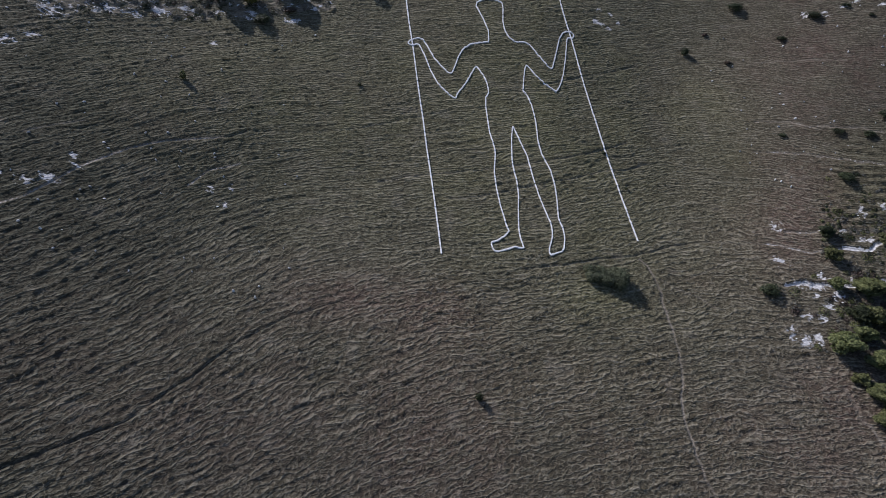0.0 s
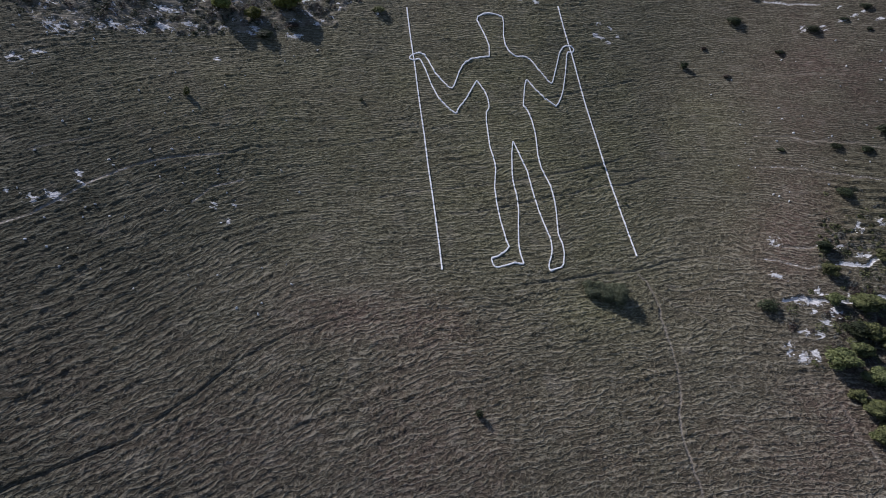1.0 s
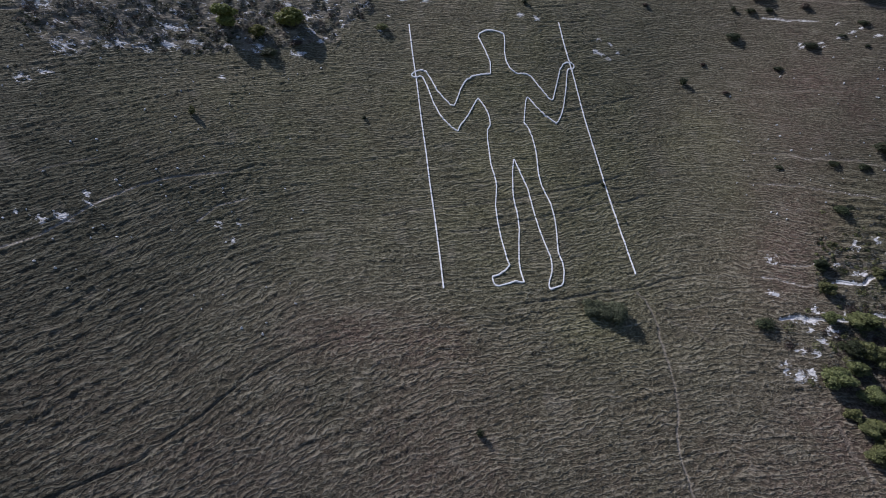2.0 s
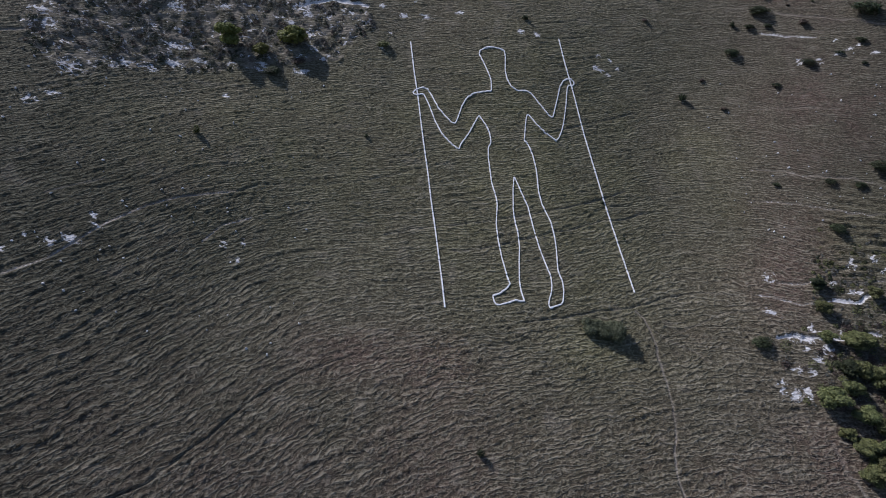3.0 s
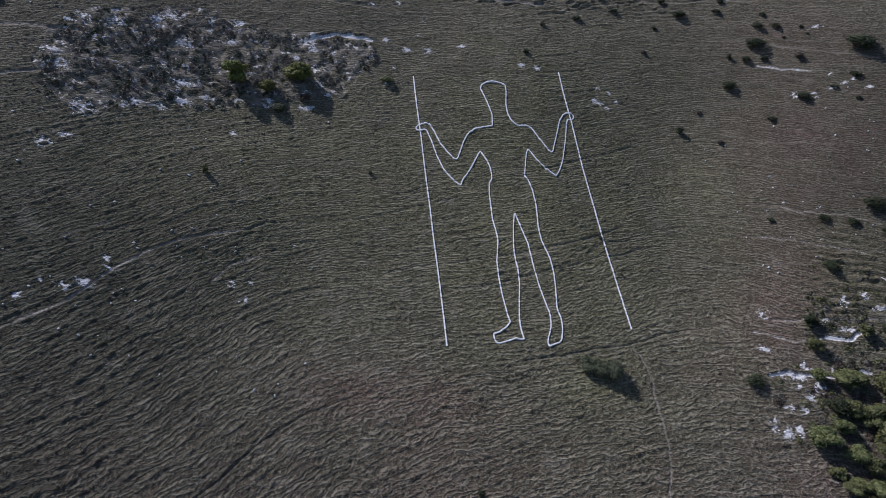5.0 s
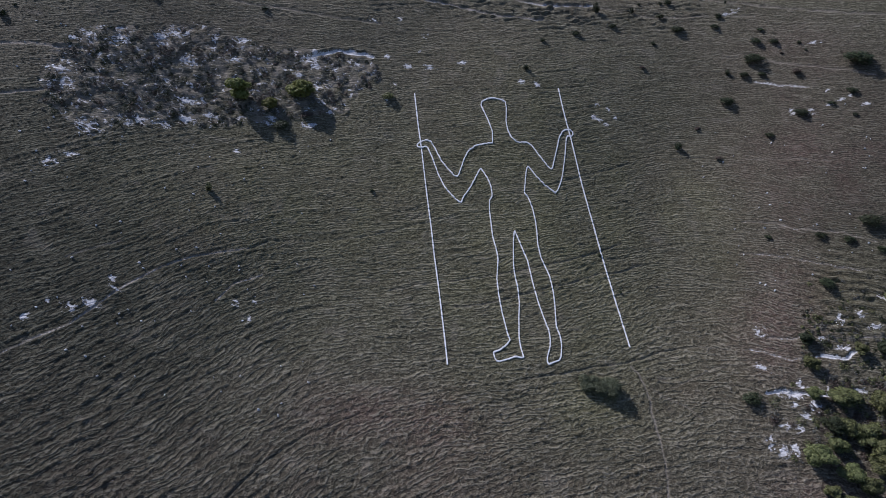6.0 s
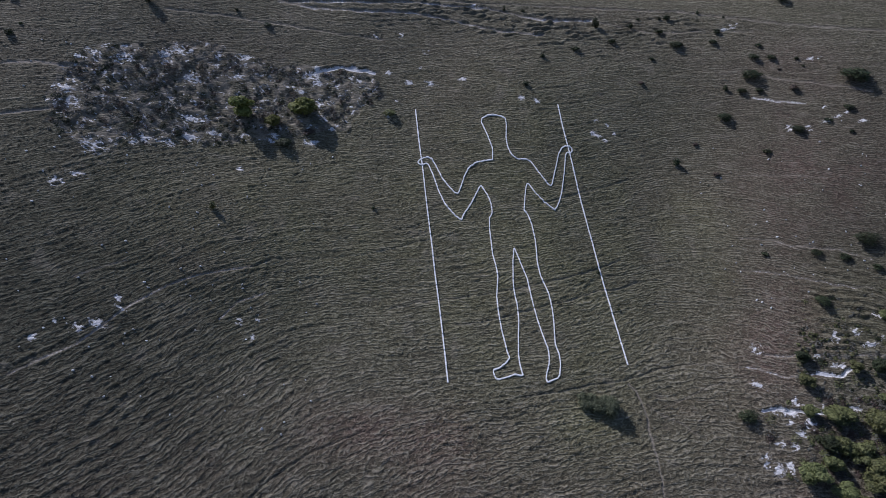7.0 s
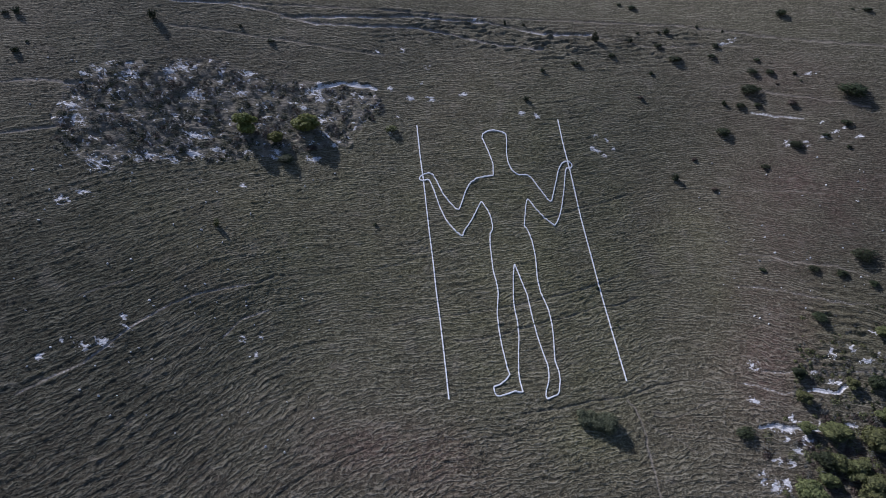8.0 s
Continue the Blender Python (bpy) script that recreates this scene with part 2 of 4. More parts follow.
CHALKS_D = [
    (-88.2, -7, 1, 1.5), (-57.6, 6.3, 1.1, 1.4), (-54.2, 8, 1.6, 1.4), (-55.2, 4, 2.2, 1.1), (-85.9, -3.5, 0.8, 0.8),
    (44.8, 2.2, 1.8, 2), (47.1, 9.5, 1.9, 2.4), (62.6, 10, 1.9, 2.4), (67.1, 10.4, 1.6, 1.5), (68.9, 7.7, 2.5, 1.4),
    (72, 13, 1.7, 1.3), (72, 8.6, 1.2, 1.2), (47.5, -2.9, 2.9, 1.9), (49.5, -3.3, 3.1, 1.7), (51.4, -2.5, 1.6, 1.4),
    (50.9, -1, 1.1, 1.7), (48.8, -5.3, 2, 1.6), (49.9, -7.4, 1.5, 1.6), (45.4, -8.7, 1.7, 1.9), (47.8, -9.5, 1.3, 1.3),
    (41.6, -12.1, 1.1, 2.6), (43.6, -13.2, 1.7, 2.4),
]
CHALKS_E = [
    (45.9, -12.7, 1.3, 2.4), (42.5, -10.9, 1.1, 0.8), (52.5, -5.4, 2, 2.2), (55, -3.1, 3.3, 1.4), (59.7, -3.4, 3.7, 0.8),
    (60.7, 4.8, 1.4, 0.7), (62.2, 4.5, 0.9, 0.9), (58.1, 6.9, 1.2, 0.7), (64, 94.2, 4.6, 0.8), (65.9, 95.3, 2.6, 0.6),
    (82, 78.9, 3.4, 0.8), (-63.9, 39.5, 1.3, 1),
]
CHALKS = CHALKS_A + CHALKS_B + CHALKS_C + CHALKS_D + CHALKS_E
SCARP = [
    (-50.14, 67.79), (-47.13, 69.26), (-43.65, 70.82), (-39.25, 70.55), (-35.15, 70.56),
]
TERRACE = [
    (56.76, 3.36), (58.75, 2.86), (61.47, 2.92), (63.69, 3.64),
]
LEDGE = [
    (44.23, -2.77), (46.62, -2.76), (49.02, -2.97), (51.7, -2.99), (54.66, -3.66), (57.41, -3.41),
    (60.04, -3.48), (62.75, -3.27),
]
SCRUB = [
    (-102.46, 35.47), (-104.78, 47.66), (-104.11, 57.09), (-94.78, 63.7), (-73.66, 70.54),
    (-63.47, 68.38), (-50.71, 69), (-37.72, 69.49), (-31.67, 65.46), (-43.37, 52.3),
    (-63.93, 46.26), (-77.2, 43.05), (-92.04, 34.09),
]
BANK_SCRUB = [
    (43.94, -3.59), (48.28, -0.55), (54.87, -1.98), (61.57, -1.4), (68.33, -2.49),
    (62.69, -15.53), (45.77, -15.07), (40.61, -13.48),
]
TERRACES = [
    (59.73, 18.15), (76.39, 17.68), (70.71, -4.71), (54.3, -3.49), (52.67, 4.08),
]
THICKET = (11.2, -3.3)

STAVE_A = [
    (-24.64, 60.78), (-23.64, 52.48), (-22.55, 44.86), (-21.27, 34.35), (-20.31, 27.35), (-19.59, 20.96),
    (-18.73, 14.89), (-17.96, 8.62), (-17.41, 3.85), (-16.92, -0.86),
]
STAVE_B = [
    (12.12, 66.92), (12.73, 60.14), (13.67, 53.67), (14.94, 42.01), (16.43, 31.92), (17.22, 25.43),
    (18.15, 19.06), (18.95, 11.74), (19.6, 5.78),
]
HEAD = [
    (-5.79, 48.89), (-5.7, 51.88), (-6.76, 54.95), (-8.27, 58.52), (-7.85, 59.53), (-7.1, 60.09),
    (-5.12, 60.51), (-3.16, 60.41), (-2.08, 59.74), (-1.93, 58.42), (-2.2, 54.84), (-1.96, 52.57),
    (-0.99, 50.55), (0.32, 49.83), (2.51, 50.02), (3.56, 49.57), (5.5, 46.93), (7.19, 44.84),
    (7.73, 44.32), (8.17, 44.45), (8.67, 46.08), (9.9, 49.96), (10.77, 52.9), (11.82, 54.72),
    (12.75, 55.41), (14.06, 55.5), (14.55, 54.9), (14.3, 54.24), (13.61, 53.66),
]
SIDE_B = [
    (13.61, 53.66), (12.94, 53.68), (12.5, 52.81), (11.61, 48.03), (10.53, 43.38), (9.73, 41.06),
    (8.9, 39.3), (8.23, 38.44), (6.17, 39.94), (3.99, 42.04), (2.66, 43.86), (2.26, 44.19),
    (1.85, 43.1), (1.46, 40.87), (0.99, 37.57), (1.21, 37.06), (1.7, 36.7), (2.52, 34.31),
    (2.98, 30.94), (3.01, 28.59), (2.96, 25.49), (3.41, 22.51), (4.11, 20.87), (4.8, 18.74),
    (5.19, 15.86), (5.23, 12.99), (5.08, 10.61), (4.94, 8.28), (5.22, 7.18), (5.55, 6.22),
    (5.58, 4.3), (5.12, 2.07), (4.74, 1.51), (3.57, 0.94), (2.56, 0.47),
]
LEGS = [
    (2.56, 0.47), (2.29, 1.17), (2.58, 2.26), (3.2, 3.84), (3.43, 5.41), (3.38, 6.97),
    (2.72, 9.17), (1.73, 13.01), (0.96, 17.22), (0.4, 21.59), (-0.59, 24.22), (-1.8, 27.66),
    (-2, 28.3), (-2.47, 25.25), (-2.79, 20.18), (-2.64, 17.75), (-2.26, 15.39), (-2.17, 12.33),
    (-2.51, 9.31), (-2.79, 5.27), (-2.66, 3.54), (-2.35, 2.06), (-2.14, 1.44), (-2.72, 1.31),
    (-3.79, 1.44), (-5.14, 0.88), (-7.34, 0.26), (-7.75, 0.61), (-8.11, 1.98), (-6.77, 2.5),
    (-5.77, 3.17), (-4.61, 4.6),
]
SIDE_A = [
    (-4.61, 4.6), (-5.02, 5.74), (-5.87, 9.91), (-6.33, 13.55), (-6.52, 16.84), (-6.02, 21.29),
    (-6.25, 23.26), (-6.92, 26.24), (-7.08, 28.81), (-7.31, 32.22), (-7.2, 34.64), (-6.53, 35.8),
    (-6.53, 36.72), (-6.72, 38.21), (-7.27, 39.79), (-7.9, 40.81), (-8.93, 42.35), (-9.99, 40.3),
    (-11.1, 37.98), (-12.17, 36.22), (-13.06, 34.87), (-13.6, 33.35), (-14, 33.47), (-15.24, 34.51),
    (-17.24, 36.73), (-18.77, 39.88), (-20.34, 44.24), (-21.25, 46.29), (-21.78, 46.52), (-22.72, 45.89),
    (-23.51, 46.09),
]
ARM_A = [
    (-23.51, 46.09), (-23.78, 46.59), (-23.27, 47.3), (-22.23, 48), (-21.17, 48.17), (-20.37, 47.72),
    (-19.57, 46.35), (-17.99, 43.07), (-16.44, 41.26), (-14.91, 39.7), (-14.3, 39.66), (-13.76, 41),
    (-12.75, 44.18), (-11.65, 46.25), (-10.01, 47.7), (-8.65, 48.27), (-6.76, 48.68), (-5.79, 48.89),
]

# polyline, half width, depth of tread, bareness, chalkiness
TRACKS = [
    (FOOTPATH, 0.16, 0.05, 0.8, 0.0), (FOOTPATH_SPUR, 0.10, 0.04, 0.5, 0.0), (SPUR_EAST, 0.09, 0.03, 0.4, 0.0), (CROSS_TRACK, 0.17, 0.14, 0.15, 0.1),
    (TERRACE_PATH_WEST, 0.10, 0.05, 0.4, 0.0), (TERRACE_PATH, 0.18, 0.06, 1.0, 0.48), (GROOVE, 0.17, 0.12, 0.0, 0.0),
    (SHEEP_TRACK_1, 0.18, 0.03, 0.85, 0.28), (SHEEP_TRACK_2, 0.15, 0.10, 0.1, 0.0), (SHEEP_TRACK_3, 0.35, 0.10, 0.8, 0.12),
    (SHEEP_TRACK_4, 0.35, 0.10, 0.8, 0.12), (SHEEP_TRACK_5, 0.14, 0.03, 0.5, 0.1), (SHEEP_TRACK_6, 0.17, 0.03, 0.7, 0.28),
    (SHEEP_TRACK_7, 0.15, 0.12, 0.3, 0.05), (SHEEP_TRACK_8, 0.15, 0.12, 0.3, 0.03), (SHEEP_TRACK_9, 0.15, 0.12, 0.2, 0.0),
    (BANK_PATH_1, 0.16, 0.12, 0.6, 0.22), (BANK_PATH_2, 0.17, 0.10, 0.55, 0.3), (BANK_PATH_3, 0.18, 0.12, 0.6, 0.25),
    (BANK_PATH_4, 0.16, 0.06, 0.42, 0.1), (WOOD_EDGE_PATH, 0.3, 0.08, 0.5, 0.05),
    (TOP_RUT_1, 0.45, 0.22, 0.9, 0.35), (TOP_RUT_2, 0.35, 0.10, 0.4, 0.1), (TOP_RUT_3, 0.5, 0.3, 0.9, 0.4),
    (FIELD_EDGE, 0.35, 0.15, 0.5, 0.1), (FIELD_PATH, 0.35, 0.15, 0.35, 0.12), (BANK_PATH_5, 0.28, 0.15, 0.6, 0.7), (BANK_PATH_6, 0.2, 0.12, 0.6, 0.15),
]


def blob(x, y, cx, cy, rx, ry):
    return np.exp(-(((x - cx) / rx) ** 2 + ((y - cy) / ry) ** 2))


def within(x, y, poly):
    """1 inside a polygon, 0 outside, for arrays."""
    odd = np.zeros(np.shape(x), bool)
    for (ax, ay), (bx, by) in zip(poly, poly[1:] + poly[:1]):
        odd ^= ((ay > y) != (by > y)) & (x < (bx - ax) * (y - ay) / (by - ay) + ax)
    return odd.astype(float)


def farmed(x, y):
    return np.clip((y - np.interp(x, [p[0] for p in FIELD_EDGE], [p[1] for p in FIELD_EDGE]) - 0.5) / 1.5, 0, 1)


def terrace(x, y, z):
    """The terracettes: how far up one a place lies (0 at the foot of its riser, 0.2 at its lip, 1 at the back of its tread), and how strongly that one is trodden there."""
    phase = z / 0.98 + 1.0 * vnoise(x / 24, y / 24, 3) + 0.42 * vnoise(x / 7, y / 7, 4) + 0.11 * vnoise(x / 1.9, y / 1.9, 24)
    number = np.floor(phase)
    worn = 0.30 + 0.95 * vnoise(x / 15, 3.7 * number, 81) + 0.1 * vnoise(x / 3.1, 5.3 * number, 82)
    worn = worn + 0.15 * blob(x, y, -75, -15, 40, 45) + 0.15 * blob(x, y, 10, -32, 50, 20) + 0.45 * blob(x, y, -10, 94, 70, 10) - 0.15 * blob(x, y, 70, 60, 35, 50)
    return phase - number, np.clip(worn, 0.0, 1.25) * (1 - 0.9 * farmed(x, y))


def ripple(x, y, z):
    """The small creases between the long terracettes, broken and running together."""
    phase = z / 0.56 + 1.2 * gnoise(x / 12, y / 12, 83) + 0.55 * gnoise(x / 3.6, y / 3.6, 84) + 0.2 * gnoise(x / 1.1, y / 1.1, 85)
    number = np.floor(phase)
    worn = 0.60 + 0.35 * blob(x, y, -10, -30, 90, 30) + 0.65 * vnoise(x / 8, 3.1 * number, 86) + 0.3 * vnoise(x / 2.5, 4.3 * number, 87)
    return phase - number, np.clip(worn + 0.12, 0.0, 1.0) * (1 - 0.9 * farmed(x, y))


def turf(x, y):
    """Relief of the turf above the smooth hillside, with its wear: height, bare soil, chalk, dry grass, lushness, rank
    growth, darker tone at the sides.
    """
    z = hill(x, y)
    field = farmed(x, y)
    smooth = 1 - 0.75 * field
    # terracettes along the contours: long trodden lips, and a net of smaller ones that split and run together
    warp = 0.9 * vnoise(x / 11, y / 11, 3) + 0.4 * vnoise(x / 4.5, y / 4.5, 4)
    saw, worn = terrace(x, y, z)
    gentle = 1 - 0.3 * blob(x, y, 62, 45, 28, 40)
    lumpy = np.clip(blob(x, y, -8, -38, 36, 15), 0, 1)      # loose tussocks in place of lines
    lined = (1 - 0.6 * lumpy) * gentle * smooth
    ragged = 0.9 + 0.9 * gnoise(x / 1.3, y / 1.0, 94)
    lip = np.where(saw < 0.2, saw / 0.2, ((1 - saw) / 0.8) ** 3) * worn
    h = 0.14 * (lip - 0.25 * worn) * lined * ragged * (0.8 + 0.2 * blob(x, y, -75, -15, 40, 45))
    crease, deep = ripple(x, y, z)
    edge = np.where(crease < 0.3, crease / 0.3, ((1 - crease) / 0.7) ** 2.5) * deep
    h += 0.10 * (edge - 0.28 * deep) * lined * ragged
    sx, sz = x + 0.8 * warp, z + 0.10 * warp + 0.09 * gnoise(x / 1.3, y / 1.3, 91)
    net = np.clip(1 - 2.4 * np.abs(gnoise(sx / 2.2, sz / 0.42, 92)), 0, 1) ** 1.4
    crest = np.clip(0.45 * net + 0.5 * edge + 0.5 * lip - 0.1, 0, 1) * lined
    h += 0.12 * net * lined
    # tussocks, with creases between them
    a = np.clip(2.4 * np.abs(gnoise(x / 0.95 + 0.5 * warp, y / 0.8, 7)), 0, 1)
    b = np.clip(2.4 * np.abs(gnoise(x / 0.62 - 0.3 * y, y / 0.5 + 0.4 * warp, 8)), 0, 1)
    h += (0.13 * (1 - (1 - a) ** 2) + 0.08 * (1 - (1 - b) ** 2)) * (0.42 + 0.3 * lumpy + 0.5 * blob(x, y, 30, 97, 45, 12)) * smooth * (0.6 + 0.4 * gentle)
    h += 0.10 * vnoise(x / 4.3, y / 4.3, 9) * smooth
    # hummocks and old cart ruts under the field's edge
    brow = blob(x, y, 15, 96, 55, 7) * (1 - field)
    hump = z / 0.85 + 0.9 * vnoise(x / 9, y / 5, 71) + 0.3 * vnoise(x / 2.2, y / 1.6, 72)
    hump = hump - np.floor(hump)
    h += brow * (0.75 * (np.where(hump < 0.25, hump / 0.25, (1 - hump) / 0.75) - 0.5) * np.clip(0.6 + vnoise(x / 5, y / 3, 73), 0, 1.4) + 0.3 * vnoise(x / 1.7, y / 1.4, 74))
    # stepped bank above the chalk ledges
    bank = np.clip(2.4 * blob(x, y, 67, 13, 12, 13) - 0.7, 0, 1)
    rise = z / 0.95 + 0.9 * gnoise(x / 9, y / 9, 27) + 0.35 * gnoise(x / 2.2, y / 2.2, 29)
    rise = rise - np.floor(rise)
    h += 0.6 * np.clip(0.7 + 1.1 * gnoise(x / 5.1, y / 3.1, 28), 0.05, 1.3) * (np.where(rise < 0.25, rise / 0.25, (1 - rise) / 0.75) - 0.5) * bank
    bare, chalk = np.zeros(np.shape(x)), np.zeros(np.shape(x))
    wob = 0.25 * vnoise(x / 1.7, y / 1.7, 11)
    for pts, half, depth, soil, white in TRACKS:
        lo, hi = np.min(pts, 0) - 4, np.max(pts, 0) + 4
        m = (x > lo[0]) & (x < hi[0]) & (y > lo[1]) & (y < hi[1])
        if not m.any():
            continue
        d, side = line_distance(x[m] + wob[m], y[m] + wob[m], pts)
        tread = np.clip(1.5 - d / half, 0, 1)
        patchy = np.clip(0.85 + 0.5 * vnoise(x[m] / 2.3, y[m] / 2.3, 12), 0, 1)
        h[m] = h[m] * (1 - 0.85 * tread) - depth * tread * (0.4 + 0.6 * patchy) + 0.4 * depth * np.clip(1 - np.abs(d - 2.2 * half) / half, 0, 1) * (side > 0)
        bare[m] = np.maximum(bare[m], soil * tread * patchy)
        chalk[m] = np.maximum(chalk[m], white * tread * patchy)
    big, mid = vnoise(x / 17, y / 17, 14), vnoise(x / 5, y / 5, 15)
    dry = 1.0 * blob(x, y, -25, -10, 16, 5.5) + 0.7 * blob(x, y, 54, 19, 9, 14) + 0.6 * blob(x, y, 72, 46, 24, 18) + 0.45 * blob(x, y, 76, 76, 16, 12)
    dry = dry + 0.5 * blob(x, y, -12, -30, 55, 19) + 0.5 * blob(x, y, 42, -24, 16, 12) + 0.35 * blob(x, y, 28, -3, 10, 4) + 0.75 * blob(x, y, 48, 8, 9, 9)
    dry = np.clip(dry * (0.85 + 0.45 * mid) + 0.2 * big * (big > 0), 0, 1) * (1 - field)
    lush = 0.4 * blob(x, y, 42, 36, 8, 14) + 0.1 * blob(x, y, 20, 60, 30, 18) + 0.75 * blob(x, y, 6, 30, 32, 45) + 0.35 * blob(x, y, 68, 14, 10, 11) + 0.15 * field + 0.5 * blob(x, y, 9, -6, 8, 4) + 0.5 * blob(x, y, -52, 32, 38, 24)
    lush = np.clip(lush * (0.9 + 0.4 * mid), 0, 1)
    # turf colour darker in two broad patches, far left and far right
    dull = np.clip((1.5 * blob(x, y, -104, -24, 52, 56) + 1.0 * blob(x, y, 84, 36, 36, 40)) * (0.9 + 0.4 * mid), 0, 1)
    bare = np.clip(bare + 0.4 * np.clip(vnoise(x / 3.1, y / 2.1, 16) * 1.4 - 0.9, 0, 1), 0, 1)
    # thin chalky soil round the outcrops
    speck = np.clip(1.15 - 3.6 * np.abs(gnoise(x / 2.1, y / 1.1, 17)) + 0.35 * gnoise(x / 0.6, y / 0.5, 18), 0, 1)
    for cx, cy, w, d in CHALKS:
        m = (np.abs(x - cx) < 1.5 * w + 1) & (np.abs(y - cy) < 1.5 * d + 1)
        if m.any():
            chalk[m] = np.maximum(chalk[m], blob(x[m], y[m], cx, cy, 0.56 * w + 0.12, 0.48 * d + 0.12) * (0.16 + 0.85 * speck[m]))
    m = (x > -106) & (x < -30) & (y > 33) & (y < 72)
    if m.any():
        sx, sy = x[m], y[m]
        heath = within(sx + 3 * vnoise(sx / 4, sy / 4, 41), sy + 3 * vnoise(sx / 4, sy / 4, 42), SCRUB)
        bits = np.clip(1.5 * gnoise(sx / 4.0, sy / 2.2, 43) + 1.5 * gnoise(sx / 1.1, sy / 0.6, 44) + 0.05, 0, 1) * speck[m]
        chalk[m] = np.maximum(chalk[m], 0.72 * bits * heath)
        bare[m] = np.maximum(bare[m], 0.45 * heath * np.clip(0.5 + vnoise(sx / 1.4, sy / 1.2, 45), 0, 1))
        h[m] += heath * 0.3 * vnoise(sx / 1.6, sy / 1.3, 46)
    for pts, half in ((TERRACE, 0.42), (LEDGE, 0.3), (SCARP, 0.45)):
        lo, hi = np.min(pts, 0) - 4, np.max(pts, 0) + 4
        m = (x > lo[0]) & (x < hi[0]) & (y > lo[1]) & (y < hi[1])
        if m.any():
            d, side = line_distance(x[m] + 2 * wob[m], y[m] + 2 * wob[m], pts)
            cut = np.clip(1.5 - d / half, 0, 1)
            h[m] = h[m] * (1 - cut) - 0.2 * cut + 0.15 * np.clip(1 - np.abs(d - 2.0 * half) / half, 0, 1) * (side > 0)
            chalk[m] = np.maximum(chalk[m], cut * (0.7 + 0.3 * speck[m]))
    return h, bare, chalk, dry, lush, crest * (1 - 0.7 * field), dull


def ground_z(x, y):
    x, y = np.atleast_1d(np.asarray(x, float)), np.atleast_1d(np.asarray(y, float))
    return hill(x, y) + turf(x, y)[0]


def base_z(x, y):
    return float(hill(x, y))


# ---- materials ----
def shader(name):
    mat = bpy.data.materials.new(name)
    mat.use_nodes = True
    return mat, mat.node_tree, mat.node_tree.nodes["Principled BSDF"]


def wire(nt, kind, links=(), **values):
    n = nt.nodes.new(kind)
    for key, v in values.items():
        if key == "blend_type":
            n.blend_type = v
        elif key == "data_type":
            n.data_type = v
        elif key == "operation":
            n.operation = v
    for key, v in links:
        if hasattr(v, "is_linked"):
            nt.links.new(v, n.inputs[key])
        else:
            n.inputs[key].default_value = v
    return n


def noise_of(nt, vec, scale, detail=4.0, rough=0.6):
    return wire(nt, "ShaderNodeTexNoise", [("Vector", vec), ("Scale", scale), ("Detail", detail), ("Roughness", rough)]).outputs["Fac"]


def mixed(nt, fac, a, b):
    n = nt.nodes.new("ShaderNodeMix")
    n.data_type = "RGBA"
    for key, v in ((0, fac), (6, a), (7, b)):
        if hasattr(v, "is_linked"):
            nt.links.new(v, n.inputs[key])
        else:
            n.inputs[key].default_value = v
    return n.outputs[2]


def spread(nt, v, lo, hi, a=0.0, b=1.0):
    n = wire(nt, "ShaderNodeMapRange", [("Value", v), ("From Min", lo), ("From Max", hi), ("To Min", a), ("To Max", b)])
    return n.outputs["Result"]


def attribute(nt, name):
    n = nt.nodes.new("ShaderNodeAttribute")
    n.attribute_name = name
    return n.outputs["Fac"]


def bumped(nt, bsdf, height, strength, distance):
    n = wire(nt, "ShaderNodeBump", [("Height", height), ("Strength", strength), ("Distance", distance)])
    nt.links.new(n.outputs["Normal"], bsdf.inputs["Normal"])


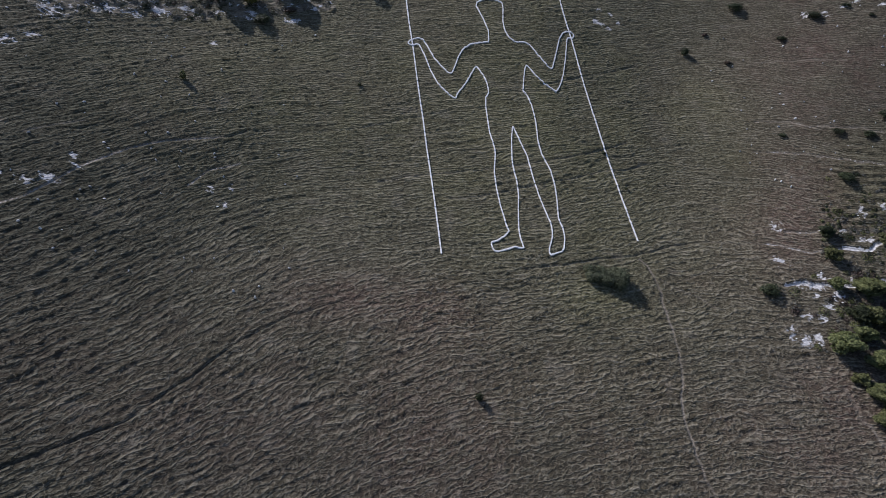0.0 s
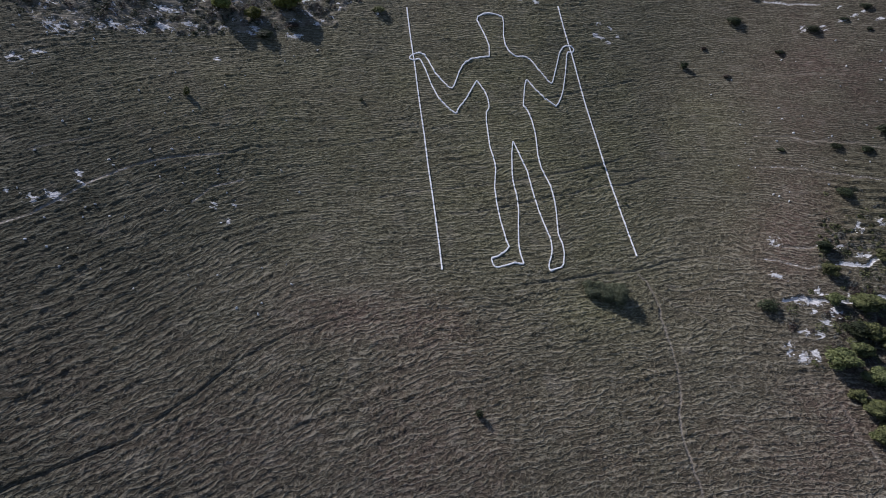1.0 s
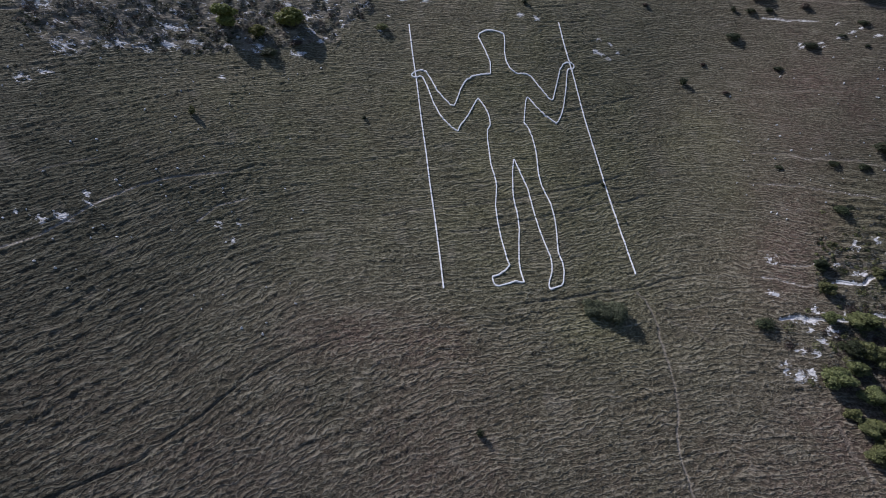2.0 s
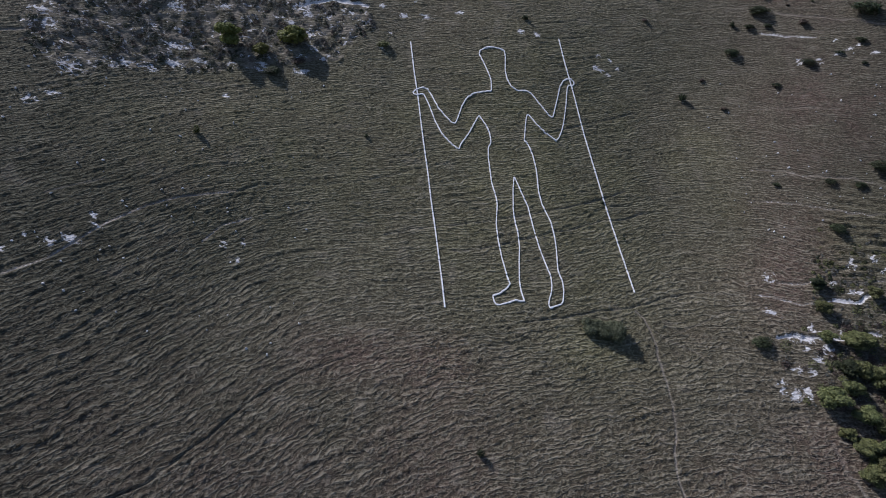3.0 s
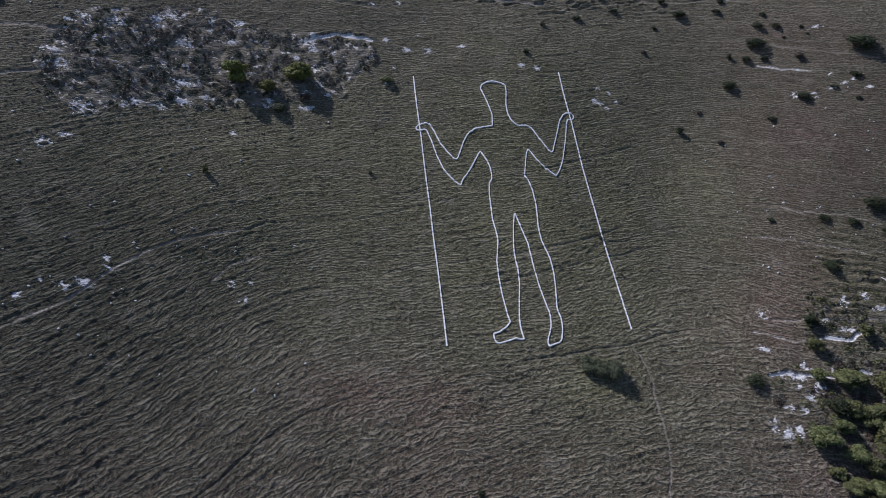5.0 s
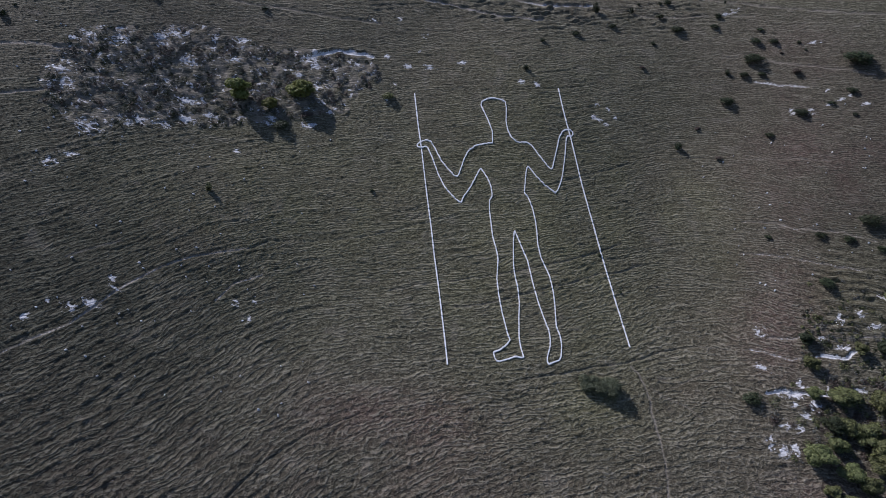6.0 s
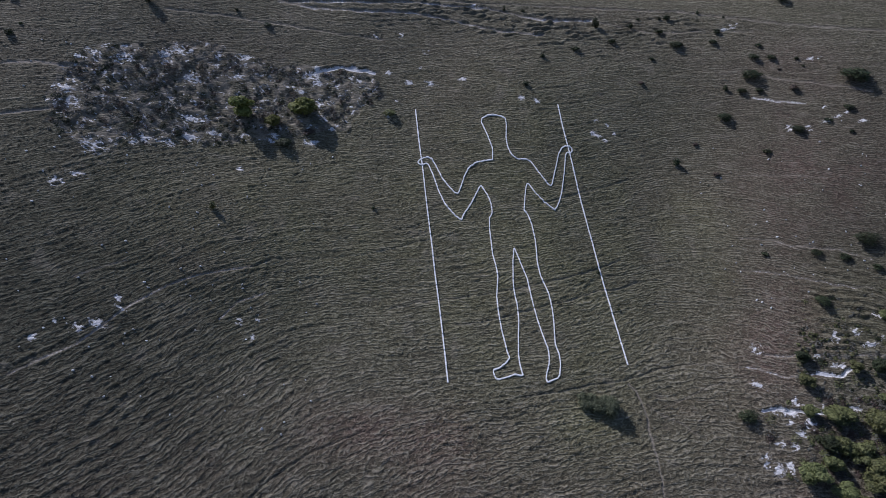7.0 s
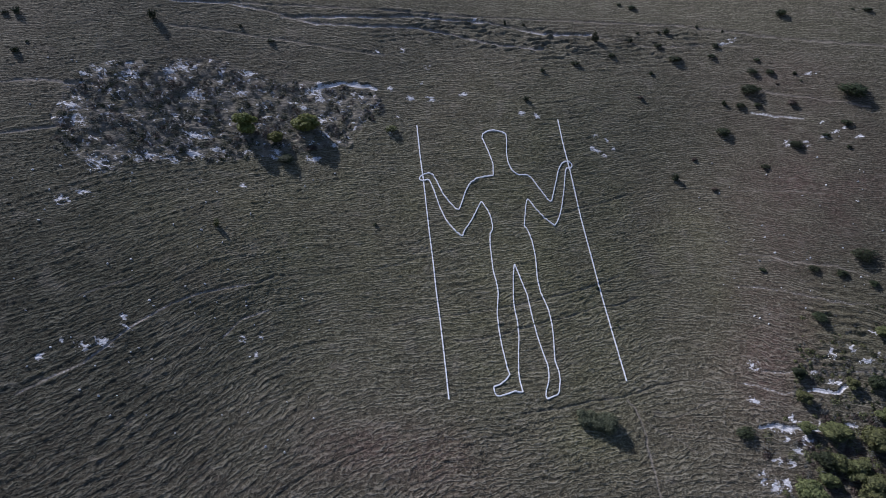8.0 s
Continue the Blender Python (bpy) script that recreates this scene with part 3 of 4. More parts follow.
def turf_material(name, tussock):
    """Rough downland grass: pale dry tips over duller green, rust-coloured dead patches, bare soil and chalk by the wear of the ground."""
    mat, nt, bsdf = shader(name)
    geo = nt.nodes.new("ShaderNodeNewGeometry")
    pos = geo.outputs["Position"]
    def sum_of(a, b, c):
        return wire(nt, "ShaderNodeMath", [(0, a), (1, b), (2, c)], operation="MULTIPLY_ADD").outputs[0]

    def stretched(k):
        return wire(nt, "ShaderNodeVectorMath", [(0, pos), (1, k)], operation="MULTIPLY").outputs[0]

    def lips(vec, scale, width):
        """A net of narrow lips that split and run together."""
        n = wire(nt, "ShaderNodeTexNoise", [("Vector", vec), ("Scale", scale), ("Detail", 1.0), ("Roughness", 0.5), ("Distortion", 0.4)]).outputs["Fac"]
        n = wire(nt, "ShaderNodeMath", [(0, wire(nt, "ShaderNodeMath", [(0, n), (1, 0.5)], operation="SUBTRACT").outputs[0])], operation="ABSOLUTE").outputs[0]
        n = wire(nt, "ShaderNodeMapRange", [("Value", n), ("From Min", 0.0), ("From Max", width), ("To Min", 1.0), ("To Max", 0.0)])
        n.interpolation_type = "SMOOTHSTEP"
        return n.outputs["Result"]

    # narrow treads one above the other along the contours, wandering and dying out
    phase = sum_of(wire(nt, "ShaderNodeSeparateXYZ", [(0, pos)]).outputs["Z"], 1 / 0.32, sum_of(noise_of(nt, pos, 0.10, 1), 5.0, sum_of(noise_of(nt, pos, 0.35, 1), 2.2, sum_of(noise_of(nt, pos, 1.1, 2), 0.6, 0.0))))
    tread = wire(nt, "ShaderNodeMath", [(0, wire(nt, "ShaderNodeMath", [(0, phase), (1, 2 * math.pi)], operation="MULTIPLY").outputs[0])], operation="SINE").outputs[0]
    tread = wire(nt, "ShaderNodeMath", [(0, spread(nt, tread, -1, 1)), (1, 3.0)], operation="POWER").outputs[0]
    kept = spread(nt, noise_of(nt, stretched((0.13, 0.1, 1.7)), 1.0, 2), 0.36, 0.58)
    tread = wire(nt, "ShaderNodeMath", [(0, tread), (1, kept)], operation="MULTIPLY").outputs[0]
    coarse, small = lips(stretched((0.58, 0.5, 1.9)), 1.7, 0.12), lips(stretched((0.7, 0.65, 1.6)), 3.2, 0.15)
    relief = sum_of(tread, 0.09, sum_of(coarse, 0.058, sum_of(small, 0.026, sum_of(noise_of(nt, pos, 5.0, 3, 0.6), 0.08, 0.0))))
    fine, tuft, patch = noise_of(nt, pos, 2.6, 5, 0.7), noise_of(nt, pos, 0.9, 4), noise_of(nt, pos, 0.11, 4)
    pick = geo.outputs["Random Per Island"] if tussock else spread(nt, fine, 0.38, 0.62, 0.0, 0.6)
    col = mixed(nt, pick, (0.064, 0.062, 0.038, 1), (0.205, 0.192, 0.136, 1))
    col = mixed(nt, spread(nt, tuft, 0.42, 0.66, 0, 0.45), col, (0.098, 0.096, 0.056, 1))
    col = mixed(nt, spread(nt, patch, 0.42, 0.7, 0, 0.28), col, (0.160, 0.138, 0.106, 1))
    col = mixed(nt, wire(nt, "ShaderNodeMath", [(0, attribute(nt, "dull")), (1, 0.9)], operation="MULTIPLY").outputs[0], col, mixed(nt, pick, (0.030, 0.032, 0.020, 1), (0.105, 0.104, 0.072, 1)))
    dry = wire(nt, "ShaderNodeMath", [(0, attribute(nt, "dry")), (1, spread(nt, tuft, 0.35, 0.6, 0.4, 1.0))], operation="MULTIPLY").outputs[0]
    col = mixed(nt, dry, col, mixed(nt, pick, (0.084, 0.052, 0.042, 1), (0.222, 0.162, 0.132, 1)))
    lush = wire(nt, "ShaderNodeMath", [(0, attribute(nt, "lush")), (1, 0.75)], operation="MULTIPLY").outputs[0]
    col = mixed(nt, lush, col, mixed(nt, pick, (0.112, 0.112, 0.050, 1), (0.285, 0.275, 0.140, 1)))
    if not tussock:     # pale dead grass on lips, dull thatch between, light and shade painted into both
        lip_tone = sum_of(coarse, 0.45, sum_of(tread, 0.6, sum_of(small, 0.25, sum_of(attribute(nt, "rank"), 0.3, -0.1))))
        # self-shade of the hollows, put into the thatch colour
        col = mixed(nt, spread(nt, lip_tone, 0.0, 0.6, 0.66, 0.0), col, (0.030, 0.025, 0.018, 1))
        # highlights of the lips, painted in with the pale dead grass
        col = mixed(nt, spread(nt, lip_tone, 0.35, 1.1, 0.0, 0.6), col, mixed(nt, attribute(nt, "dull"), (0.285, 0.262, 0.200, 1), (0.150, 0.145, 0.112, 1)))
    col = mixed(nt, attribute(nt, "bare"), col, mixed(nt, fine, (0.17, 0.145, 0.11, 1), (0.36, 0.325, 0.27, 1)))
    if tussock:
        col = mixed(nt, 0.25, col, (0.30, 0.280, 0.200, 1))
    ragged = wire(nt, "ShaderNodeMath", [(0, attribute(nt, "chalk")), (1, spread(nt, fine, 0.3, 0.7, -0.35, 0.35))], operation="ADD").outputs[0]
    col = mixed(nt, spread(nt, ragged, 0.28, 0.62), col, mixed(nt, fine, (0.40, 0.395, 0.38, 1), (0.70, 0.70, 0.69, 1)))
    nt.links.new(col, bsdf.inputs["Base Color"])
    bsdf.inputs["Roughness"].default_value = 0.95
    bsdf.inputs["Specular IOR Level"].default_value = 0.1
    bumped(nt, bsdf, relief, 1.0, 1.0)
    if tussock:     # light passes through the loose blades
        trans = wire(nt, "ShaderNodeBsdfTranslucent", [("Color", col)])
        both = wire(nt, "ShaderNodeMixShader", [(0, 0.72), (1, bsdf.outputs[0]), (2, trans.outputs[0])])
        nt.links.new(both.outputs[0], nt.nodes["Material Output"].inputs["Surface"])
    return mat


def chalk_material(name, clean):
    mat, nt, bsdf = shader(name)
    pos = nt.nodes.new("ShaderNodeNewGeometry").outputs["Position"]
    n = noise_of(nt, pos, 2.3, 6, 0.7)
    col = mixed(nt, spread(nt, n, 0.35, 0.62), (0.30, 0.295, 0.28, 1) if not clean else (0.70, 0.70, 0.68, 1), (0.74, 0.74, 0.73, 1) if not clean else (0.84, 0.84, 0.83, 1))
    nt.links.new(col, bsdf.inputs["Base Color"])
    bsdf.inputs["Roughness"].default_value = 0.9
    bumped(nt, bsdf, noise_of(nt, pos, 7.0, 5), 0.5, 0.08)
    return mat


def leaf_material(name, dark, light):
    mat, nt, bsdf = shader(name)
    geo = nt.nodes.new("ShaderNodeNewGeometry")
    info = nt.nodes.new("ShaderNodeObjectInfo")
    col = mixed(nt, geo.outputs["Random Per Island"], dark, light)
    n = noise_of(nt, geo.outputs["Position"], 0.8, 3)
    col = mixed(nt, spread(nt, n, 0.4, 0.65, 0, 0.6), col, dark)
    hsv = wire(nt, "ShaderNodeHueSaturation", [("Color", col), ("Value", spread(nt, info.outputs["Random"], 0, 1, 0.8, 1.2)), ("Hue", spread(nt, info.outputs["Random"], 0, 1, 0.485, 0.515))])
    nt.links.new(hsv.outputs[0], bsdf.inputs["Base Color"])
    bsdf.inputs["Roughness"].default_value = 0.6
    bsdf.inputs["Specular IOR Level"].default_value = 0.25
    trans = wire(nt, "ShaderNodeBsdfTranslucent", [("Color", hsv.outputs[0])])
    both = wire(nt, "ShaderNodeMixShader", [(0, 0.25), (1, bsdf.outputs[0]), (2, trans.outputs[0])])
    nt.links.new(both.outputs[0], nt.nodes["Material Output"].inputs["Surface"])
    return mat


def bark_material():
    mat, nt, bsdf = shader("grey bark")
    pos = nt.nodes.new("ShaderNodeNewGeometry").outputs["Position"]
    nt.links.new(mixed(nt, noise_of(nt, pos, 9, 5), (0.05, 0.04, 0.03, 1), (0.16, 0.14, 0.11, 1)), bsdf.inputs["Base Color"])
    bsdf.inputs["Roughness"].default_value = 0.9
    return mat


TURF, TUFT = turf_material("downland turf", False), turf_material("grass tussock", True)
CHALK_RAW, WHITE_BLOCK, BARK = chalk_material("weathered chalk", False), chalk_material("white painted block", True), bark_material()
LEAF = {
    "g": leaf_material("green leaf", (0.058, 0.068, 0.026, 1), (0.200, 0.210, 0.080, 1)),
    "y": leaf_material("yellow green leaf", (0.100, 0.116, 0.026, 1), (0.250, 0.260, 0.076, 1)),
    "d": leaf_material("dark evergreen leaf", (0.018, 0.026, 0.012, 1), (0.064, 0.080, 0.034, 1)),
    "b": leaf_material("brown bramble leaf", (0.055, 0.044, 0.034, 1), (0.145, 0.110, 0.085, 1)),
    "t": leaf_material("thicket leaf", (0.072, 0.088, 0.050, 1), (0.215, 0.238, 0.140, 1)),
    "s": leaf_material("grey scrub leaf", (0.078, 0.080, 0.068, 1), (0.200, 0.200, 0.170, 1)),
}


# ---- ground ----
def ground():
    out = np.cumsum(0.4 * 1.28 ** np.arange(1, 33))
    out = out[out < 3200]
    rows = [-62.0]
    while rows[-1] < 128:      # finer towards the foot of the slope
        rows.append(rows[-1] + 0.17 + 0.13 * max(0.0, rows[-1] + 50) / 160)
    ys = np.r_[(rows[0] - out)[::-1], rows, rows[-1] + out]
    half = 70 + 0.62 * (np.clip(ys, -62, 128) + 45)      # the fine part widens uphill
    side = np.linspace(-1, 1, 1100)
    xs = -18 + half[:, None] * np.clip(np.r_[[-1.0] * len(out), side, [1.0] * len(out)], -1, 1) + np.r_[-out[::-1], 0 * side, out]
    x, y = xs, np.repeat(ys[:, None], xs.shape[1], 1)
    h, *masks = turf(x, y)
    z = hill(x, y) + h
    m, n = xs.shape
    me = bpy.data.meshes.new("ground")
    me.vertices.add(n * m)
    me.vertices.foreach_set("co", np.stack([x, y, z], -1).astype(np.float32).ravel())
    i = (np.arange(m - 1)[:, None] * n + np.arange(n - 1)).ravel()
    quads = np.stack([i, i + 1, i + n + 1, i + n], -1).astype(np.int32)
    me.loops.add(quads.size)
    me.loops.foreach_set("vertex_index", quads.ravel())
    me.polygons.add(len(quads))
    me.polygons.foreach_set("loop_start", np.arange(0, quads.size, 4, dtype=np.int32))
    me.polygons.foreach_set("use_smooth", np.ones(len(quads), bool))
    me.update(calc_edges=True)
    for name, values in zip(("bare", "chalk", "dry", "lush", "rank", "dull"), masks):
        me.attributes.new(name, "FLOAT", "POINT").data.foreach_set("value", values.astype(np.float32).ravel())
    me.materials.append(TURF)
    return tagged(new("ground", me), "steep chalk downland of rough grazed turf with terracettes", "hillside", kind="structure")


ground()


def grass_tussocks(count):
    """Tussocks all over the turf, thickest along the lips of the terracettes; each a few broad wisps that droop downhill."""
    r = np.random.RandomState(3)
    y = -58 + 178 * r.uniform(0, 1, count)
    x = -18 + r.uniform(-1, 1, count) * 172
    z = hill(x, y)
    saw, worn = terrace(x, y, z)
    crease, deep = ripple(x, y, z)
    foot, heel = 0.15 * np.minimum(worn, 1.1), 0.24 * deep
    edge = (saw > foot) & (saw < foot + 0.14) & (worn > 0.3)
    lip = edge | ((crease > heel) & (crease < heel + 0.3))
    cover = np.where((saw < foot) | (crease < heel), 0.15, np.where(lip, 1.0, 0.6))
    cover = cover * np.clip(0.85 + 0.6 * vnoise(x / 0.45, y / 0.36, 63), 0.3, 1)
    cover = np.maximum(cover, 0.7 * farmed(x, y))
    keep = (np.abs(x + 18) < 70 + 0.62 * (y + 45)) & (r.uniform(0, 1, count) < cover)
    x, y, z, lip, worn = x[keep], y[keep], z[keep], lip[keep], (worn * edge)[keep]
    h, bare, chalk, dry, lush, rank, dull = turf(x, y)
    keep = (r.uniform(0, 1, len(x)) < 0.15 + 0.85 * rank) & (chalk < 0.3) & (bare < 0.35)
    for track in (GROOVE, CROSS_TRACK, SHEEP_TRACK_2, SHEEP_TRACK_7, SHEEP_TRACK_8, SHEEP_TRACK_9):
        off, side = line_distance(x, y, track)
        keep &= off > 0.21
        worn = np.where((off < 0.5) & (side > 0), np.maximum(worn, 0.6), worn)     # rank grass along the upper edge of a track
        lip = lip | ((off < 0.5) & (side > 0))
    for stroke in (HEAD, SIDE_B, LEGS, SIDE_A, ARM_A, STAVE_A, STAVE_B):
        keep &= line_distance(x, y, stroke)[0] > 0.55
    x, y, z, lip, worn, h, bare, dry, lush, rank, dull = (v[keep] for v in (x, y, z, lip, worn, h, bare, dry, lush, rank, dull))
    n = len(x)
    gx, gy = hill(x + 0.5, y) - hill(x - 0.5, y), hill(x, y + 0.5) - hill(x, y - 0.5)
    steep = np.hypot(gx, gy) + 1e-6
    ux, uy = -gy / steep, gx / steep          # along the contour
    field = farmed(x, y)
    size = r.uniform(0.5, 1.1, n) * np.where(lip, 1.0 + 0.4 * worn + 0.25 * blob(x, y, 15, -30, 60, 30), 0.75) * (1 + 0.3 * vnoise(x / 6, y / 6, 62)) * (1 - 0.5 * field)
    long, tall = 0.20 * size, 0.07 * size * r.uniform(0.6, 1.4, n)
    turn = r.normal(0, 0.3, n)
    ux, uy = ux * np.cos(turn) - uy * np.sin(turn), ux * np.sin(turn) + uy * np.cos(turn)
    tri = np.zeros((n, 6, 3), np.float32)
    for k in range(2):                        # two blades of sward side by side, drooping downhill
        for i, (s, up) in enumerate(((k - 1.1, 0), (k + 0.1, 0), (k - 0.5, 1))):
            s = (s + r.uniform(-0.25, 0.25, n)) * 0.66 * long
            drop = up * 0.20 * size * r.uniform(0.4, 1.6, n)
            px, py = x + s * ux - drop * gx / steep, y + s * uy - drop * gy / steep
            tri[:, 3 * k + i] = np.stack([px, py, z + h - 0.03 * (1 - up) + gx * (px - x) + gy * (py - y) + up * tall * r.uniform(0.7, 1.3, n)], -1)
    me = bpy.data.meshes.new("grass")
    me.vertices.add(n * 6)
    me.vertices.foreach_set("co", tri.ravel())
    me.loops.add(n * 6)
    me.loops.foreach_set("vertex_index", np.arange(n * 6, dtype=np.int32))
    me.polygons.add(n * 2)
    me.polygons.foreach_set("loop_start", np.arange(0, n * 6, 3, dtype=np.int32))
    me.update(calc_edges=True)
    for name, values in (("dry", dry), ("lush", lush), ("bare", 0.3 * bare), ("rank", rank), ("dull", dull)):
        me.attributes.new(name, "FLOAT", "POINT").data.foreach_set("value", np.repeat(values, 6).astype(np.float32))
    me.materials.append(TUFT)
    tagged(new("grass", me), "coarse tussocks of dry and green grass covering the slope", "grass", kind="stuff")


grass_tussocks(1500000)


# ---- helpers for things ----
def part(name, bm, material, parent, label=""):
    me = bpy.data.meshes.new(name)
    bm.to_mesh(me)
    bm.free()
    me.materials.append(material)
    ob = new(name, me)
    ob.parent = parent
    return tagged(ob, label)


def along(pts, step):
    """Even points along a polyline, and the headings there."""
    p = np.array(pts, float)
    s = np.r_[0, np.cumsum(np.hypot(*np.diff(p, axis=0).T))]
    t = np.linspace(0, s[-1], max(2, int(round(s[-1] / step)) + 1))
    q = np.stack([np.interp(t, s, p[:, k]) for k in (0, 1)], -1)
    return q


def block_line(bm, pts, width, height, step, rng):
    """Flat white blocks laid end to end on the turf, each a little out of line."""
    q = along(pts, step)
    mids, ways = (q[1:] + q[:-1]) / 2, q[1:] - q[:-1]
    lift = np.maximum(ground_z(mids[:, 0], mids[:, 1]), hill(mids[:, 0], mids[:, 1]))
    for (x, y), (dx, dy), z in zip(mids, ways, lift):
        length = math.hypot(dx, dy)
        a = math.atan2(dy, dx) + rng.uniform(-0.03, 0.03)
        ca, sa = math.cos(a), math.sin(a)
        gx, gy = (base_z(x + 0.5, y) - base_z(x - 0.5, y)), (base_z(x, y + 0.5) - base_z(x, y - 0.5))
        w, hl = width / 2 * rng.uniform(0.9, 1.1), length / 2
        top, bot = [], []
        for u, v in ((-hl, -w), (hl, -w), (hl, w), (-hl, w)):
            px, py = u * ca - v * sa, u * sa + v * ca
            pz = z + gx * px + gy * py
            top.append(bm.verts.new((x + px * 0.985, y + py * 0.985, pz + height)))
            bot.append(bm.verts.new((x + px, y + py, pz - 0.25)))
        bm.faces.new(top)
        for k in range(4):
            bm.faces.new((bot[k], bot[(k + 1) % 4], top[(k + 1) % 4], top[k]))


# ---- the figure on the slope ----

rng = random.Random(5)
bm = bmesh.new()
for stroke in (HEAD, SIDE_B, LEGS, SIDE_A, ARM_A):
    block_line(bm, stroke, 0.235, 0.16, 0.62, rng)
fig = part("hill_figure", bm, WHITE_BLOCK, None)
tagged(fig, "giant outline of white painted blocks laid on the grassy slope", "hill figure")
for stroke in (STAVE_A, STAVE_B):
    bm = bmesh.new()
    block_line(bm, stroke, 0.265, 0.16, 0.62, rng)
    tagged(part("stave", bm, WHITE_BLOCK, None), "long straight stave of white painted blocks on the turf", "hill figure stave", "staves of the hill figure")


# ---- plants ----
def leaf_cloud(bm, lobes, count, size, rng, floor=0.02):
    """Small bent leaves over the skins of several lobes, thinning inwards."""
    total = sum(r[0] * r[2] for _, r in lobes)
    for c, r in lobes:
        for _ in range(max(6, int(count * r[0] * r[2] / total))):
            d = Vector((rng.gauss(0, 1), rng.gauss(0, 1), rng.gauss(0.25, 1))).normalized()
            f = 1 - abs(rng.gauss(0, 0.22))
            p = Vector((c[0] + d.x * r[0] * f, c[1] + d.y * r[1] * f, c[2] + d.z * r[2] * f))
            if p.z < floor:
                p.z = floor + rng.uniform(0, 0.2)
            n = (d + Vector((rng.gauss(0, 0.5), rng.gauss(0, 0.5), rng.gauss(0.2, 0.5)))).normalized()
            t = n.orthogonal().normalized()
            t = Matrix.Rotation(rng.uniform(0, 6.28), 3, n) @ t
            b = n.cross(t)
            s = size * rng.uniform(0.6, 1.5)
            vs = [bm.verts.new(p + t * s), bm.verts.new(p + b * s * 0.6 + n * s * 0.15), bm.verts.new(p - t * s), bm.verts.new(p - b * s * 0.6 + n * s * 0.15)]
            bm.faces.new((vs[0], vs[1], vs[2]))
            bm.faces.new((vs[0], vs[2], vs[3]))


def limb(bm, a, b, ra, rb, sides=6):
    a, b = Vector(a), Vector(b)
    d = (b - a).normalized()
    u = d.orthogonal().normalized()
    v = d.cross(u)
    rings = []
    for p, r in ((a, ra), ((a + b) / 2 + u * ra * 0.5, (ra + rb) / 2), (b, rb)):
        rings.append([bm.verts.new(p + (u * math.cos(6.283 * k / sides) + v * math.sin(6.283 * k / sides)) * r) for k in range(sides)])
    for r0, r1 in zip(rings, rings[1:]):
        for k in range(sides):
            bm.faces.new((r0[k], r0[(k + 1) % sides], r1[(k + 1) % sides], r1[k]))


def make_tree(kind, rng, leaves, size):
    """A unit tree: 1 m wide, 1 m tall, to be scaled."""
    root = new("tree")
    bm = bmesh.new()
    limb(bm, (0, 0, -0.08), (0.02, 0.01, 0.45), 0.045, 0.025, 8)
    lobes = []
    for k in range(9):
        a = 6.283 * k / 9 + rng.uniform(-0.4, 0.4)
        d, z = rng.uniform(0.12, 0.32), rng.uniform(0.3, 0.78)
        c = (math.cos(a) * d, math.sin(a) * d, z)
        limb(bm, (0.02, 0.01, rng.uniform(0.2, 0.42)), c, 0.018, 0.006)
        r = rng.uniform(0.13, 0.22)
        lobes.append((c, (r, r, r * rng.uniform(0.75, 1.0))))
    lobes.append(((0, 0, 0.72), (0.22, 0.22, 0.22)))
    lobes.append(((0, 0, 0.35), (0.30, 0.30, 0.2)))
    part("trunk", bm, BARK, root, "grey forked trunk")
    bm = bmesh.new()
    leaf_cloud(bm, lobes, leaves, size, rng)
    part("crown", bm, LEAF[kind], root)
    return root


def make_bush(kind, rng, leaves, size):
    """A unit bush: 1 m wide, 1 m tall, leafy to the ground."""
    root = new("bush")
    lobes = [((0, 0, 0.45), (0.36, 0.36, 0.42))]
    for k in range(6):
        a = 6.283 * k / 6 + rng.uniform(-0.5, 0.5)
        d = rng.uniform(0.12, 0.30)
        c = (math.cos(a) * d, math.sin(a) * d, rng.uniform(0.18, 0.6))
        bm = bmesh.new()
        limb(bm, (rng.uniform(-0.05, 0.05), rng.uniform(-0.05, 0.05), -0.1), c, 0.02, 0.006, 5)
        part("stem", bm, BARK, root)
        r = rng.uniform(0.16, 0.26)
        lobes.append((c, (r, r, r * rng.uniform(0.8, 1.2))))
    bm = bmesh.new()
    leaf_cloud(bm, lobes, leaves, size, rng)
    part("foliage", bm, LEAF[kind], root)
    return root


TREE_TAGS = {"g": "rounded green hawthorn tree casting a dark shadow on the chalk bank", "y": "bright yellow-green young tree among scrub and chalk", "d": "dark green hawthorn tree on the terraced bank"}
BUSH_TAGS = {"d": "small dark evergreen bush standing alone on the turf", "g": "leafy green bush on the grazed slope", "b": "low brownish bramble bush in dry grass"}
rng = random.Random(11)


def great_bush(x, y):
    """The wide, low thicket below the feet: several rounded masses grown together."""
    root = tagged(new("bush"), "large dense green thicket spreading low over the slope below the figure", "bush")
    root.location = (x, y, base_z(x, y))
    lobes = []
    for k in range(26):
        u = rng.uniform(-1, 1)
        cx, cy, r = 2.7 * u + rng.uniform(-0.5, 0.5), -0.5 * u + rng.uniform(-0.9, 0.9), rng.uniform(0.95, 1.4) * (1.0 + 0.3 * u)
        lobes.append(((cx, cy, base_z(x + cx, y + cy) - base_z(x, y) + 0.5 * r + 0.3), (r, r, 0.95 * r)))
    for c, r in lobes:
        bm = bmesh.new()
        limb(bm, (c[0] * 0.7, c[1] * 0.7, base_z(x + 0.7 * c[0], y + 0.7 * c[1]) - base_z(x, y) - 0.2), c, 0.07, 0.03)
        part("stem", bm, BARK, root)
    bm = bmesh.new()
    leaf_cloud(bm, lobes, 12000, 0.12, rng, -9)
    part("foliage", bm, LEAF["t"], root)


great_bush(*THICKET)
